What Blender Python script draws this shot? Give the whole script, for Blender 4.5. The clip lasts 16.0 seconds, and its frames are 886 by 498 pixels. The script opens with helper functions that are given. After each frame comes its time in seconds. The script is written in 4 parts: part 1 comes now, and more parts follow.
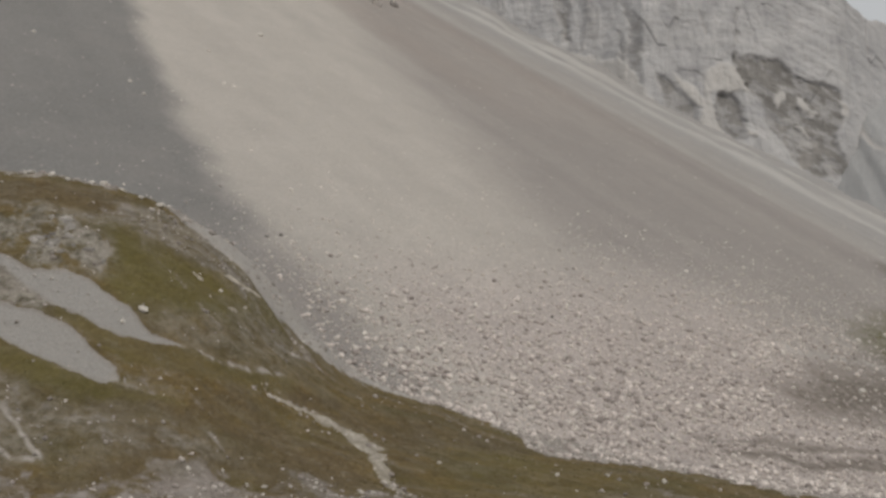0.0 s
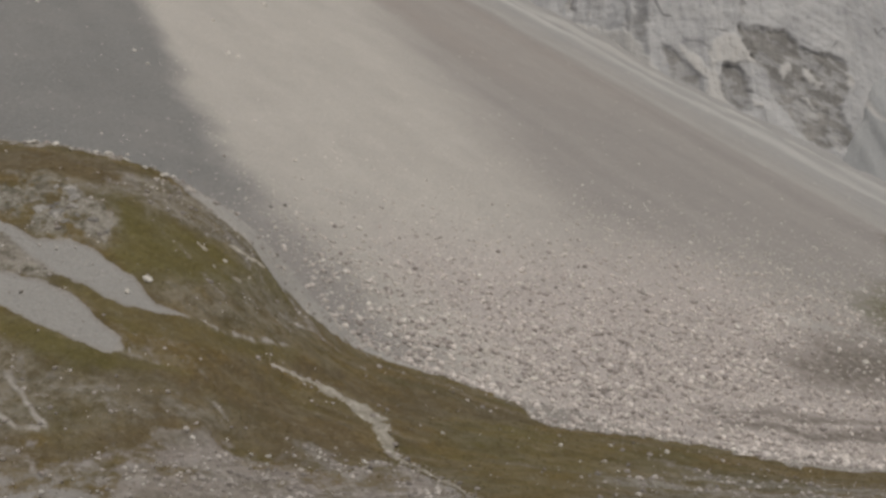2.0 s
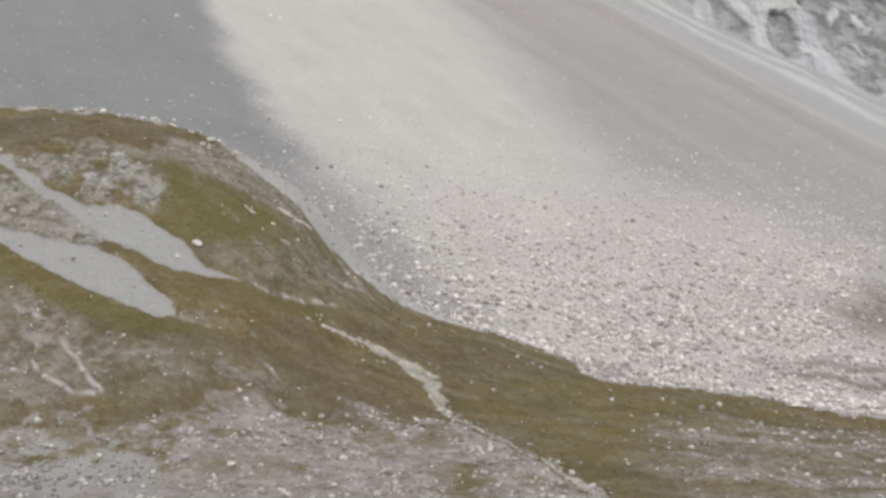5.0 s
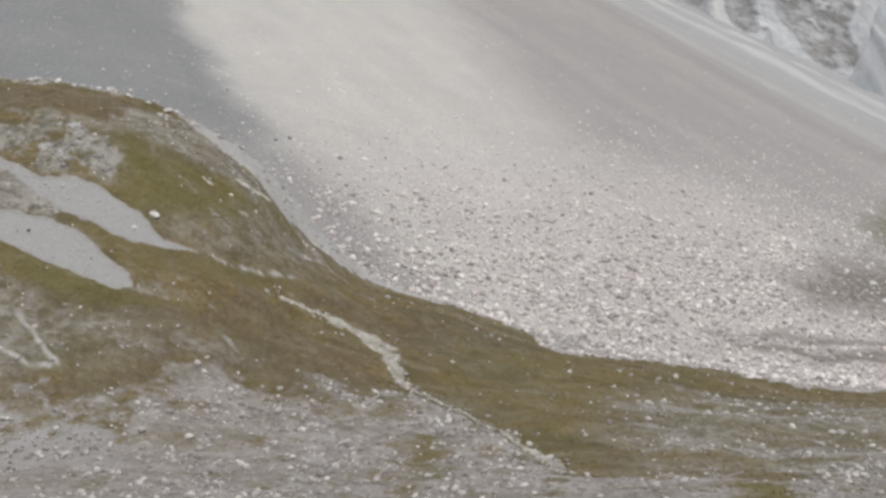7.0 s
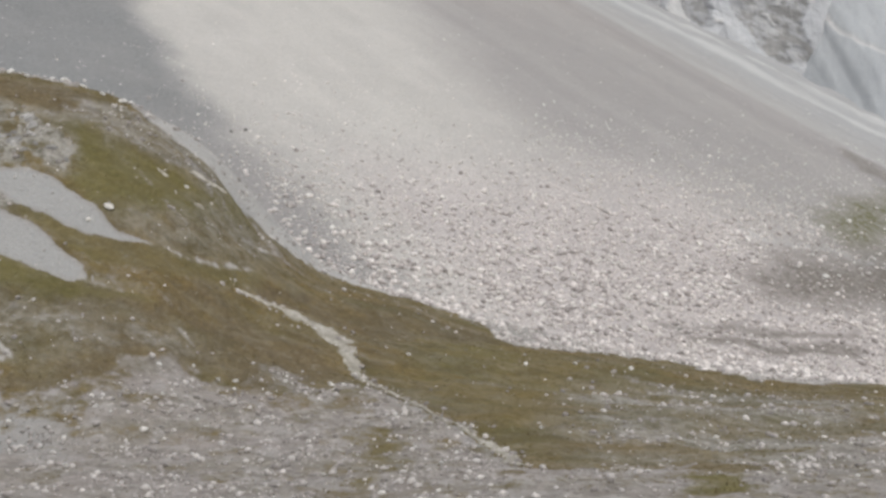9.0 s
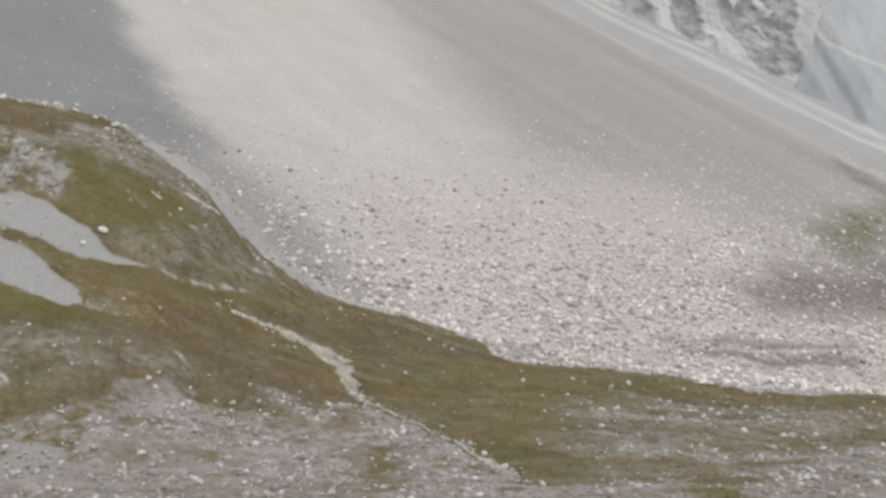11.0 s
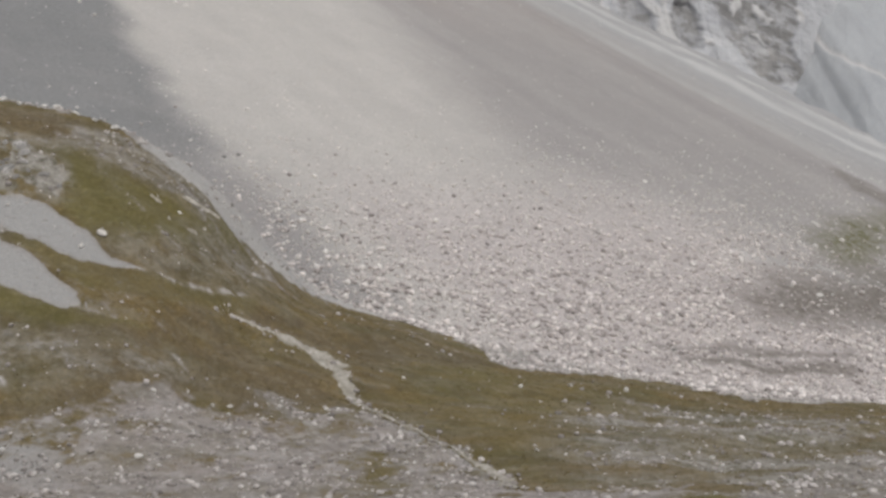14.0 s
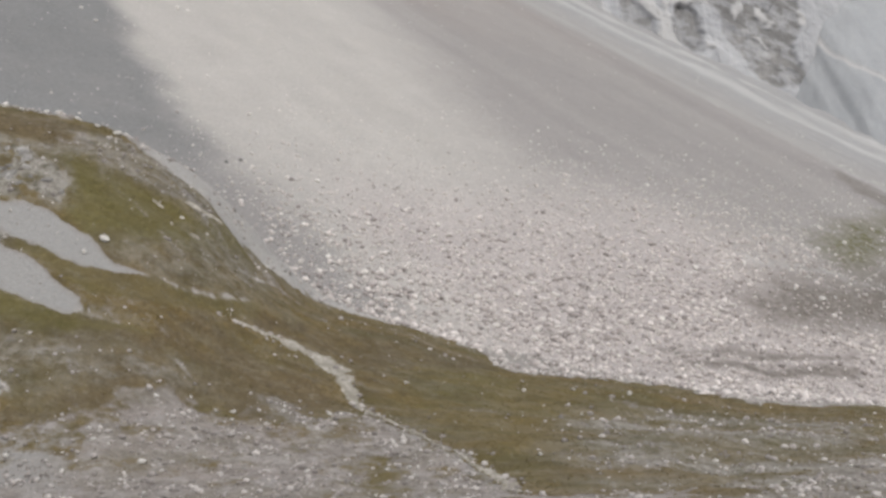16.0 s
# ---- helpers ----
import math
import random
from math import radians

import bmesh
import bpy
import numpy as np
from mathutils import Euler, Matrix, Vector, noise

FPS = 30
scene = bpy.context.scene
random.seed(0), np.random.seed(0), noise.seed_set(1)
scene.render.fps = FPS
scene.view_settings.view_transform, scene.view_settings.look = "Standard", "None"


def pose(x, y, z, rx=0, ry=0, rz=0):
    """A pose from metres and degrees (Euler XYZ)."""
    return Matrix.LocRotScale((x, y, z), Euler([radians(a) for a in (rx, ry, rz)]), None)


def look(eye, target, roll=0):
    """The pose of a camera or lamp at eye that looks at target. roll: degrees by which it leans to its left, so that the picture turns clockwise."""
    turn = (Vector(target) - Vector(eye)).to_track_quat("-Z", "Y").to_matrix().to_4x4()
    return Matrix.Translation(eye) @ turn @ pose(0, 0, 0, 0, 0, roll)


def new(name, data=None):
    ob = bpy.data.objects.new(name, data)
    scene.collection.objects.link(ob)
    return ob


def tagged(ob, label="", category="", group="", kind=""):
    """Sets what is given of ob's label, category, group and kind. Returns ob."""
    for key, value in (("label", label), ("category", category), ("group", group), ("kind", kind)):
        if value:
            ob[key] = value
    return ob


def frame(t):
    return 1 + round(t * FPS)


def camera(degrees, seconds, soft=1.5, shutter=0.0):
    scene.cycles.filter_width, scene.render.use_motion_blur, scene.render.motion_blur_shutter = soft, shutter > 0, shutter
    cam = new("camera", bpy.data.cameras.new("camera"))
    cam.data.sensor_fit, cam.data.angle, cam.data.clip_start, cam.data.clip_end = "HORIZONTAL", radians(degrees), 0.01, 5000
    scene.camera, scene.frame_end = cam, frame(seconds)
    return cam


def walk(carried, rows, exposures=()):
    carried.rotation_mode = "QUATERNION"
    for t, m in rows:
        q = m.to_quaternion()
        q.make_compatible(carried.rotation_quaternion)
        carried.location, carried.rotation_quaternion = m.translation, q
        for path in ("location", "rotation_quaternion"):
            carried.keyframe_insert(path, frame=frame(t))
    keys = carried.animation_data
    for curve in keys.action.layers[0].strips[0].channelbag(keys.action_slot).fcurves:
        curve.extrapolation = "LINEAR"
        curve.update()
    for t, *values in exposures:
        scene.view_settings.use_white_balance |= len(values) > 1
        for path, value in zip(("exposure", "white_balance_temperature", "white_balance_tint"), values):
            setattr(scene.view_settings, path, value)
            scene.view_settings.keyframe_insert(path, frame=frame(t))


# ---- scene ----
# ---- camera: it stands in one spot and is panned by hand ----
cam = camera(36, 16.0, soft=3.1)
walk(cam, [
    (0, pose(0, 0, 0, 94.730, -1.373, 1.312)),
    (0.5, pose(0, 0, 0, 94.454, -1.288, 1.420)),
    (1, pose(0, 0, 0, 94.136, -1.329, 1.407)),
    (1.5, pose(0, 0, 0, 93.787, -1.456, 1.394)),
    (2, pose(0, 0, 0, 93.498, -1.526, 1.474)),
    (2.5, pose(0, 0, 0, 92.745, -1.187, 2.347)),
    (3, pose(0, 0, 0, 92.247, -0.544, 3.392)),
    (3.5, pose(0, 0, 0, 91.857, -0.024, 4.147)),
    (3.7, pose(0, 0, 0, 91.822, 0.036, 4.224)),
    (5.8, pose(0, 0, 0, 91.441, -0.223, 2.927)),
    (6, pose(0, 0, 0, 91.327, -0.138, 2.811)),
    (6.5, pose(0, 0, 0, 90.895, -0.168, 2.312)),
    (7, pose(0, 0, 0, 90.540, -0.363, 1.789)),
    (7.5, pose(0, 0, 0, 90.221, -0.663, 1.035)),
    (8, pose(0, 0, 0, 90.180, -0.856, 0.333)),
    (8.2, pose(0, 0, 0, 90.182, -0.807, 0.091)),
    (10.3, pose(0, 0, 0, 90.604, 0.197, -0.079)),
    (10.5, pose(0, 0, 0, 90.695, 0.381, -0.217)),
    (11, pose(0, 0, 0, 90.981, 0.543, -0.231)),
    (11.5, pose(0, 0, 0, 91.155, 0.366, -0.095)),
    (12, pose(0, 0, 0, 91.093, 0.133, 0.056)),
    (12.5, pose(0, 0, 0, 90.926, -0.000, 0.000)),
    (13, pose(0, 0, 0, 90.912, 0.130, -0.117)),
    (13.5, pose(0, 0, 0, 91.046, 0.230, -0.151)),
    (14, pose(0, 0, 0, 91.209, 0.140, -0.295)),
    (14.5, pose(0, 0, 0, 91.175, 0.115, -0.388)),
    (15, pose(0, 0, 0, 91.131, 0.293, -0.501)),
    (15.5, pose(0, 0, 0, 90.985, 0.382, -0.645)),
    (15.7, pose(0, 0, 0, 91.066, 0.421, -0.415)),
    (16, pose(0, 0, 0, 91.389, 0.347, -0.185)),
], exposures=[
    (0, -0.36, 6900, 8), (2.2, -0.36, 6900, 8), (2.5, -0.22, 6750, 8), (2.9, 0.2, 6450, 7), (3.5, 0.31, 6350, 7), (7, 0.27, 6300, 7), (8.2, 0.26, 6300, 7),
    (10.5, 0.26, 6350, 7), (11, 0.25, 6350, 7), (12, 0.08, 6400, 8.5), (12.5, 0.05, 6400, 8.5), (13.5, 0.04, 6400, 8.5), (15.5, 0.03, 6400, 8.5), (16, 0.17, 6400, 8.5),
])

# ---- light: thin high cloud, a wide soft sun from behind the viewpoint ----
world = bpy.data.worlds.new("sky")
scene.world = world
world.use_nodes = True
wn = world.node_tree.nodes
wn.clear()
sky = wn.new("ShaderNodeTexSky")
sky.sky_type, sky.sun_disc = "NISHITA", False
sky.sun_elevation, sky.sun_rotation = radians(55), radians(165)
sky.air_density, sky.dust_density, sky.ozone_density = 1.0, 6.0, 1.0
cloud = wn.new("ShaderNodeMix")
cloud.data_type, cloud.inputs[0].default_value = "RGBA", 0.6
cloud.inputs[7].default_value = (9.0, 9.1, 9.4, 1)
back = wn.new("ShaderNodeBackground")
back.inputs[1].default_value = 0.10
sky_out = wn.new("ShaderNodeOutputWorld")
world.node_tree.links.new(sky.outputs[0], cloud.inputs[6])
world.node_tree.links.new(cloud.outputs[2], back.inputs[0])
world.node_tree.links.new(back.outputs[0], sky_out.inputs[0])

sun = new("sun", bpy.data.lights.new("sun", "SUN"))
sun.data.energy, sun.data.angle, sun.data.color = 1.2, radians(25), (1.0, 0.96, 0.90)
# from behind and a little to the right of the viewpoint, 55 degrees up
sun.matrix_world = look((0, 0, 50), (-0.15, 0.55, 50 - 0.82))


# ---- the land's form: one set of height functions for sheets, stones and grass ----
APEX = (-343.0, 700.0, 354.0)


def lattice(seed):
    return np.random.RandomState(seed).rand(256, 256)


LATTICES = [lattice(s) for s in range(11, 19)]


def value_noise(x, y, which):
    """Smooth noise from -1 to 1 with a unit cell of 1."""
    table = LATTICES[which % 8]
    xi, yi = np.floor(x), np.floor(y)
    fx, fy = x - xi, y - yi
    fx, fy = fx * fx * (3 - 2 * fx), fy * fy * (3 - 2 * fy)
    i, j = xi.astype(int) & 255, yi.astype(int) & 255
    i1, j1 = (i + 1) & 255, (j + 1) & 255
    a = table[i, j] * (1 - fx) + table[i1, j] * fx
    b = table[i, j1] * (1 - fx) + table[i1, j1] * fx
    return (a * (1 - fy) + b * fy) * 2 - 1


def fbm(x, y, size, octaves=4, which=0, gain=0.5):
    x, y = np.asarray(x, float), np.asarray(y, float)
    total, amp, s = 0.0, 1.0, 1.0 / size
    for k in range(octaves):
        total = total + amp * value_noise(x * s + 17.3 * k, y * s - 9.1 * k, which + k)
        amp, s = amp * gain, s * 2.03
    return total


def smooth(t):
    t = np.clip(t, 0, 1)
    return t * t * (3 - 2 * t)


# height of the moraine's crest along x, and how far back the crest stands
CREST_X = (-200, -90, -60, -53.3, -49.8, -45.8, -41.8, -38.9, -36.1, -32.8, -30.6, -28.4, -26.3, -24.2, -22.1, -20.1, -18.6, -16.7, -14.9, -12.1, -9.2, -5.8, -2.3, 1.2, 7, 21, 49, 100, 300)
CREST_Z = (28, 19.5, 18.1, 17.5, 17.4, 17.2, 17.05, 16.7, 16.1, 15.15, 14.4, 13.4, 12.2, 10.9, 9.4, 7.4, 5.4, 2.95, 1.0, -1.2, -2.5, -3.6, -4.7, -6.0, -7.4, -10.8, -14, -16, -18)
CREST_Y = (150, 135, 131, 130.4, 130.3, 130.1, 130, 130, 130, 130, 130, 130.3, 131, 131.8, 132.6, 133.8, 135.4, 137.3, 138.2, 139.5, 140.6, 141.7, 142.5, 143.4, 145, 148, 150, 155, 160)


def eased(values):
    """A table every metre along x, rounded where the crest bends."""
    fine = np.interp(np.arange(-220.0, 321.0), CREST_X, values)
    k = np.hanning(5)[1:-1]
    return np.convolve(np.pad(fine, 1, "edge"), k / k.sum(), "valid")


EASED_X = np.arange(-220.0, 321.0)
EASED_Z, EASED_Y = eased(CREST_Z), eased(CREST_Y)
BROAD = np.hanning(27)[1:-1] / np.hanning(27).sum()
BROAD_Z = np.convolve(np.pad(EASED_Z, 12, "edge"), BROAD, "valid")


def ground_height(x, y):
    x, y = np.asarray(x, float), np.asarray(y, float)
    crest, back = np.interp(x, EASED_X, EASED_Z), np.interp(x, EASED_X, EASED_Y)
    crest = crest + 0.22 * fbm(x, x * 0, 3.0, 3, 2) * smooth((-8 - x) / 6)
    front = -12.5 + 0.35 * fbm(x, y, 14, 3, 2)
    t = smooth((y - 80) / (back - 80))
    body = np.interp(x, EASED_X, BROAD_Z)
    crest = body + (crest - body) * smooth((t - 0.55) / 0.4)
    z = front + (crest - front) * t
    behind = np.maximum(y - back, 0)
    z = z - np.maximum(crest + 20, 0) * 0.30 * smooth(behind / 60) - 3.2 * smooth(behind / 12) * smooth((-3 - x) / 6) - 6 * smooth((behind - 30) / 200)
    # the viewpoint's own hillside
    rise = np.clip(1 - np.maximum(y - 3, 0) / 46.0, 0, 1) ** 1.2
    z = np.where(y < 60, front + (-1.6 - front) * rise, z)
    far = smooth((np.hypot(x, y) - 700) / 2500)
    z = z + far * 60 * fbm(x, y, 900, 3, 5)
    near = 1 - smooth((np.hypot(x, y - 110) - 200) / 200)
    # ribs that run down the moraine, then hummocks and lumps
    along = 0.86 * x + 0.5 * y
    across = -0.5 * x + 0.86 * y
    ribs = fbm(along * 0.22, across, 5.5, 3, 3)
    knoll = smooth((y - 84) / 12) * smooth((back + 2 - y) / 8)
    z = z + near * (0.45 * knoll * ribs + 0.16 * fbm(x, y, 3.1, 3, 4) + 0.035 * fbm(x, y, 0.7, 2, 1)) * (y > 55)
    return z


def scree_height(x, y):
    x, y = np.asarray(x, float), np.asarray(y, float)
    dx, dy = x - APEX[0], y - APEX[1]
    r = np.hypot(dx, dy)
    a = np.arctan2(dx, -dy)
    z = APEX[2] - 0.56 * r + 0.00012 * np.maximum(r - 500, 0) ** 2
    # shallow chutes and levees that fan out from the apex
    z = z + (0.5 + 0.5 * smooth((r - 150) / 300)) * 0.45 * fbm(a * 34, r * 0.008, 1.0, 2, 6) * smooth((690 - r) / 90)
    z = z + 0.12 * fbm(x, y, 2.4, 3, 2) + 0.28 * fbm(x, y, 22, 2, 7) + 1.3 * smooth((a - 0.86) / 0.08) * fbm(x, y, 13, 3, 1)
    return z


# ---- materials ----
def material(name):
    m = bpy.data.materials.new(name)
    m.use_nodes = True
    nodes, links = m.node_tree.nodes, m.node_tree.links
    shader = nodes["Principled BSDF"]
    shader.inputs["Specular IOR Level"].default_value = 0.25
    return m, nodes, links, shader


def noise_of(nodes, links, scale, detail=4.0, rough=0.55, stretch=None, distort=0.0):
    """Fractal noise in metres; scale is the size of a blotch."""
    coords = nodes.new("ShaderNodeTexCoord")
    tex = nodes.new("ShaderNodeTexNoise")
    tex.inputs["Scale"].default_value = 1.0 / scale
    tex.inputs["Detail"].default_value, tex.inputs["Roughness"].default_value = detail, rough
    tex.inputs["Distortion"].default_value = distort
    if stretch:
        turn = nodes.new("ShaderNodeMapping")
        turn.inputs["Scale"].default_value = stretch[:3]
        turn.inputs["Rotation"].default_value = stretch[3:] if len(stretch) > 3 else (0, 0, 0)
        links.new(coords.outputs["Object"], turn.inputs[0])
        links.new(turn.outputs[0], tex.inputs[0])
    else:
        links.new(coords.outputs["Object"], tex.inputs[0])
    return tex.outputs[0]


def ramp(nodes, links, value, stops):
    r = nodes.new("ShaderNodeValToRGB")
    while len(r.color_ramp.elements) < len(stops):
        r.color_ramp.elements.new(0.5)
    for e, (at, c) in zip(r.color_ramp.elements, stops):
        e.position = at
        e.color = (*c, 1) if len(c) == 3 else c
    links.new(value, r.inputs[0])
    return r.outputs[0]


def blend(nodes, links, fac, a, b, mode="MIX"):
    m = nodes.new("ShaderNodeMix")
    m.data_type, m.blend_type = "RGBA", mode
    for value, socket in ((fac, m.inputs[0]), (a, m.inputs[6]), (b, m.inputs[7])):
        if isinstance(value, (int, float)):
            socket.default_value = value
        elif isinstance(value, tuple):
            socket.default_value = (*value, 1)
        else:
            links.new(value, socket)
    return m.outputs[2]


def attribute(nodes, name):
    a = nodes.new("ShaderNodeAttribute")
    a.attribute_name = name
    return a.outputs["Fac"]


def calc(nodes, links, op, a, b=0.0, clamp=False):
    m = nodes.new("ShaderNodeMath")
    m.operation, m.use_clamp = op, clamp
    for value, socket in ((a, m.inputs[0]), (b, m.inputs[1])):
        if isinstance(value, (int, float)):
            socket.default_value = value
        else:
            links.new(value, socket)
    return m.outputs[0]


def bump(nodes, links, shader, height, depth, strength=1.0):
    b = nodes.new("ShaderNodeBump")
    b.inputs["Strength"].default_value, b.inputs["Distance"].default_value = strength, depth
    links.new(height, b.inputs["Height"])
    links.new(b.outputs[0], shader.inputs["Normal"])


def cells(nodes, links, size, feature="F1"):
    """Stone-sized cells: their distance and colour outputs."""
    coords = nodes.new("ShaderNodeTexCoord")
    tex = nodes.new("ShaderNodeTexVoronoi")
    tex.feature = feature
    tex.inputs["Scale"].default_value = 1.0 / size
    links.new(coords.outputs["Object"], tex.inputs["Vector"])
    return tex.outputs["Distance"], tex.outputs["Color"]


def grey(v, warm=0.0):
    return (v * (1 + warm), v, v * (1 - 1.3 * warm))


def make_ground_material():
    """Rubble, turf and fine gravel, by the sheet's own cover values."""
    m, n, l, s = material("alpine_ground")
    grain = noise_of(n, l, 0.35, 5, 0.65)
    blotch = noise_of(n, l, 6.0, 4, 0.6)
    dist, tint = cells(n, l, 0.42)
    value = calc(n, l, "MULTIPLY", calc(n, l, "ADD", grain, calc(n, l, "MULTIPLY", tint, 0.5)), 0.72)
    rubble = ramp(n, l, value, [(0.2, (0.13, 0.113, 0.103)), (0.5, (0.23, 0.204, 0.189)), (0.8, (0.375, 0.342, 0.32))])
    mottle = ramp(n, l, noise_of(n, l, 1.6, 6, 0.7), [(0.4, (0, 0, 0)), (0.62, (1, 1, 1))])
    rubble = blend(n, l, calc(n, l, "MULTIPLY", mottle, 0.65), rubble, (0.115, 0.102, 0.088))
    chalky = ramp(n, l, noise_of(n, l, 0.9, 6, 0.75, None, 0.8), [(0.52, (0, 0, 0)), (0.66, (1, 1, 1))])
    rubble = blend(n, l, calc(n, l, "MULTIPLY", chalky, 0.75), rubble, (0.42, 0.395, 0.37))
    lichen = ramp(n, l, blotch, [(0.42, (0, 0, 0)), (0.62, (1, 1, 1))])
    rubble = blend(n, l, calc(n, l, "MULTIPLY", lichen, 0.45), rubble, (0.165, 0.146, 0.108))
    rosy = ramp(n, l, noise_of(n, l, 4.0, 5, 0.6, (0.7, 1.0, 1.0)), [(0.48, (0, 0, 0)), (0.62, (1, 1, 1))])
    rubble = blend(n, l, calc(n, l, "MULTIPLY", rosy, 0.45), rubble, (0.255, 0.222, 0.208))
    dusty = ramp(n, l, noise_of(n, l, 2.4, 5, 0.65), [(0.5, (0, 0, 0)), (0.64, (1, 1, 1))])
    rubble = blend(n, l, calc(n, l, "MULTIPLY", dusty, 0.5), rubble, (0.34, 0.32, 0.305))
    gravel_tone = noise_of(n, l, 0.16, 3, 0.7)
    gravel = ramp(n, l, gravel_tone, [(0.3, grey(0.24, 0.02)), (0.7, grey(0.33, 0.02))])
    turf_fine = noise_of(n, l, 0.45, 6, 0.7, (1, 0.6, 1))
    turf_big = noise_of(n, l, 9.0, 4, 0.6)
    straw = ramp(n, l, turf_fine, [(0.3, (0.107, 0.078, 0.035)), (0.55, (0.152, 0.112, 0.051)), (0.78, (0.222, 0.172, 0.09))])
    green = ramp(n, l, turf_fine, [(0.3, (0.090, 0.079, 0.027)), (0.6, (0.136, 0.115, 0.043)), (0.8, (0.19, 0.160, 0.072))])
    lush = calc(n, l, "ADD", attribute(n, "lush"), calc(n, l, "MULTIPLY", ramp(n, l, turf_big, [(0.45, (0, 0, 0)), (0.65, (1, 1, 1))]), 0.4), True)
    turf = blend(n, l, lush, straw, green)
    umber = ramp(n, l, noise_of(n, l, 7.0, 5, 0.6, (0.6, 1.0, 1.0)), [(0.46, (0, 0, 0)), (0.62, (1, 1, 1))])
    turf = blend(n, l, calc(n, l, "MULTIPLY", umber, 0.6), turf, (0.125, 0.086, 0.034))
    turf = blend(n, l, calc(n, l, "MULTIPLY", attribute(n, "rusty"), 0.7), turf, ramp(n, l, turf_fine, [(0.3, (0.10, 0.070, 0.026)), (0.7, (0.19, 0.136, 0.055))]))
    olive = ramp(n, l, noise_of(n, l, 5.0, 6, 0.62, (0.5, 1.0, 1.0, 0, 0, radians(-14))), [(0.47, (0, 0, 0)), (0.62, (1, 1, 1))])
    turf = blend(n, l, calc(n, l, "MULTIPLY", olive, 0.65), turf, (0.068, 0.062, 0.025))
    faded = ramp(n, l, noise_of(n, l, 2.6, 6, 0.68, (0.42, 1.0, 0.8, 0, 0, radians(-24))), [(0.45, (0, 0, 0)), (0.66, (1, 1, 1))])
    turf = blend(n, l, calc(n, l, "MULTIPLY", faded, 0.75), turf, (0.19, 0.165, 0.12))
    dank = ramp(n, l, noise_of(n, l, 2.0, 6, 0.68, (0.5, 1.0, 0.8, 0, 0, radians(-18))), [(0.48, (0, 0, 0)), (0.66, (1, 1, 1))])
    turf = blend(n, l, calc(n, l, "MULTIPLY", dank, 0.6), turf, (0.075, 0.058, 0.030))
    # dark peat, and ground shadows painted in with the same colour
    turf = blend(n, l, calc(n, l, "MULTIPLY", attribute(n, "peat_and_shade"), 0.56), turf, ramp(n, l, turf_fine, [(0.3, (0.068, 0.052, 0.033)), (0.7, (0.138, 0.110, 0.074))]))
    pebbly = ramp(n, l, noise_of(n, l, 0.7, 6, 0.75, None, 0.5), [(0.56, (0, 0, 0)), (0.68, (1, 1, 1))])
    turf = blend(n, l, calc(n, l, "MULTIPLY", pebbly, 0.5), turf, (0.26, 0.235, 0.19))
    moist = ramp(n, l, noise_of(n, l, 0.9, 6, 0.75), [(0.54, (0, 0, 0)), (0.68, (1, 1, 1))])
    turf = blend(n, l, calc(n, l, "MULTIPLY", moist, 0.65), turf, (0.06, 0.048, 0.026))
    turf = blend(n, l, calc(n, l, "MULTIPLY", attribute(n, "lush"), 0.6, True), turf, green)
    rubble = blend(n, l, calc(n, l, "MULTIPLY", attribute(n, "peat_and_shade"), 0.45), rubble, (0.13, 0.118, 0.092))
    col = blend(n, l, attribute(n, "gravel"), rubble, gravel)
    cover = attribute(n, "turf")
    edge = ramp(n, l, calc(n, l, "ADD", calc(n, l, "MULTIPLY", cover, 1.3), calc(n, l, "SUBTRACT", calc(n, l, "MULTIPLY", noise_of(n, l, 1.5, 7, 0.75), 2.2), 1.25)), [(0.30, (0, 0, 0)), (0.75, (1, 1, 1))])
    col = blend(n, l, edge, col, turf)
    worn = ramp(n, l, noise_of(n, l, 1.1, 6, 0.72, None, 0.4), [(0.37, (0.078, 0.071, 0.049)), (0.47, (0.158, 0.147, 0.121)), (0.57, (0.285, 0.27, 0.24))])
    patches = ramp(n, l, noise_of(n, l, 2.3, 6, 0.7, (0.6, 1.0, 1.0)), [(0.36, (0.5, 0.5, 0.5)), (0.56, (1, 1, 1))])
    col = blend(n, l, calc(n, l, "MULTIPLY", attribute(n, "ashen"), patches), col, worn)
    col = blend(n, l, calc(n, l, "MULTIPLY", attribute(n, "chalk"), 0.75), col, ramp(n, l, grain, [(0.3, (0.30, 0.282, 0.262)), (0.5, (0.405, 0.384, 0.36)), (0.7, (0.50, 0.475, 0.45))]))
    l.new(col, s.inputs["Base Color"])
    s.inputs["Roughness"].default_value = 0.95
    rough = calc(n, l, "ADD", calc(n, l, "MULTIPLY", grain, 0.7), calc(n, l, "MULTIPLY", dist, 0.5))
    bump(n, l, s, rough, 0.22)
    return m


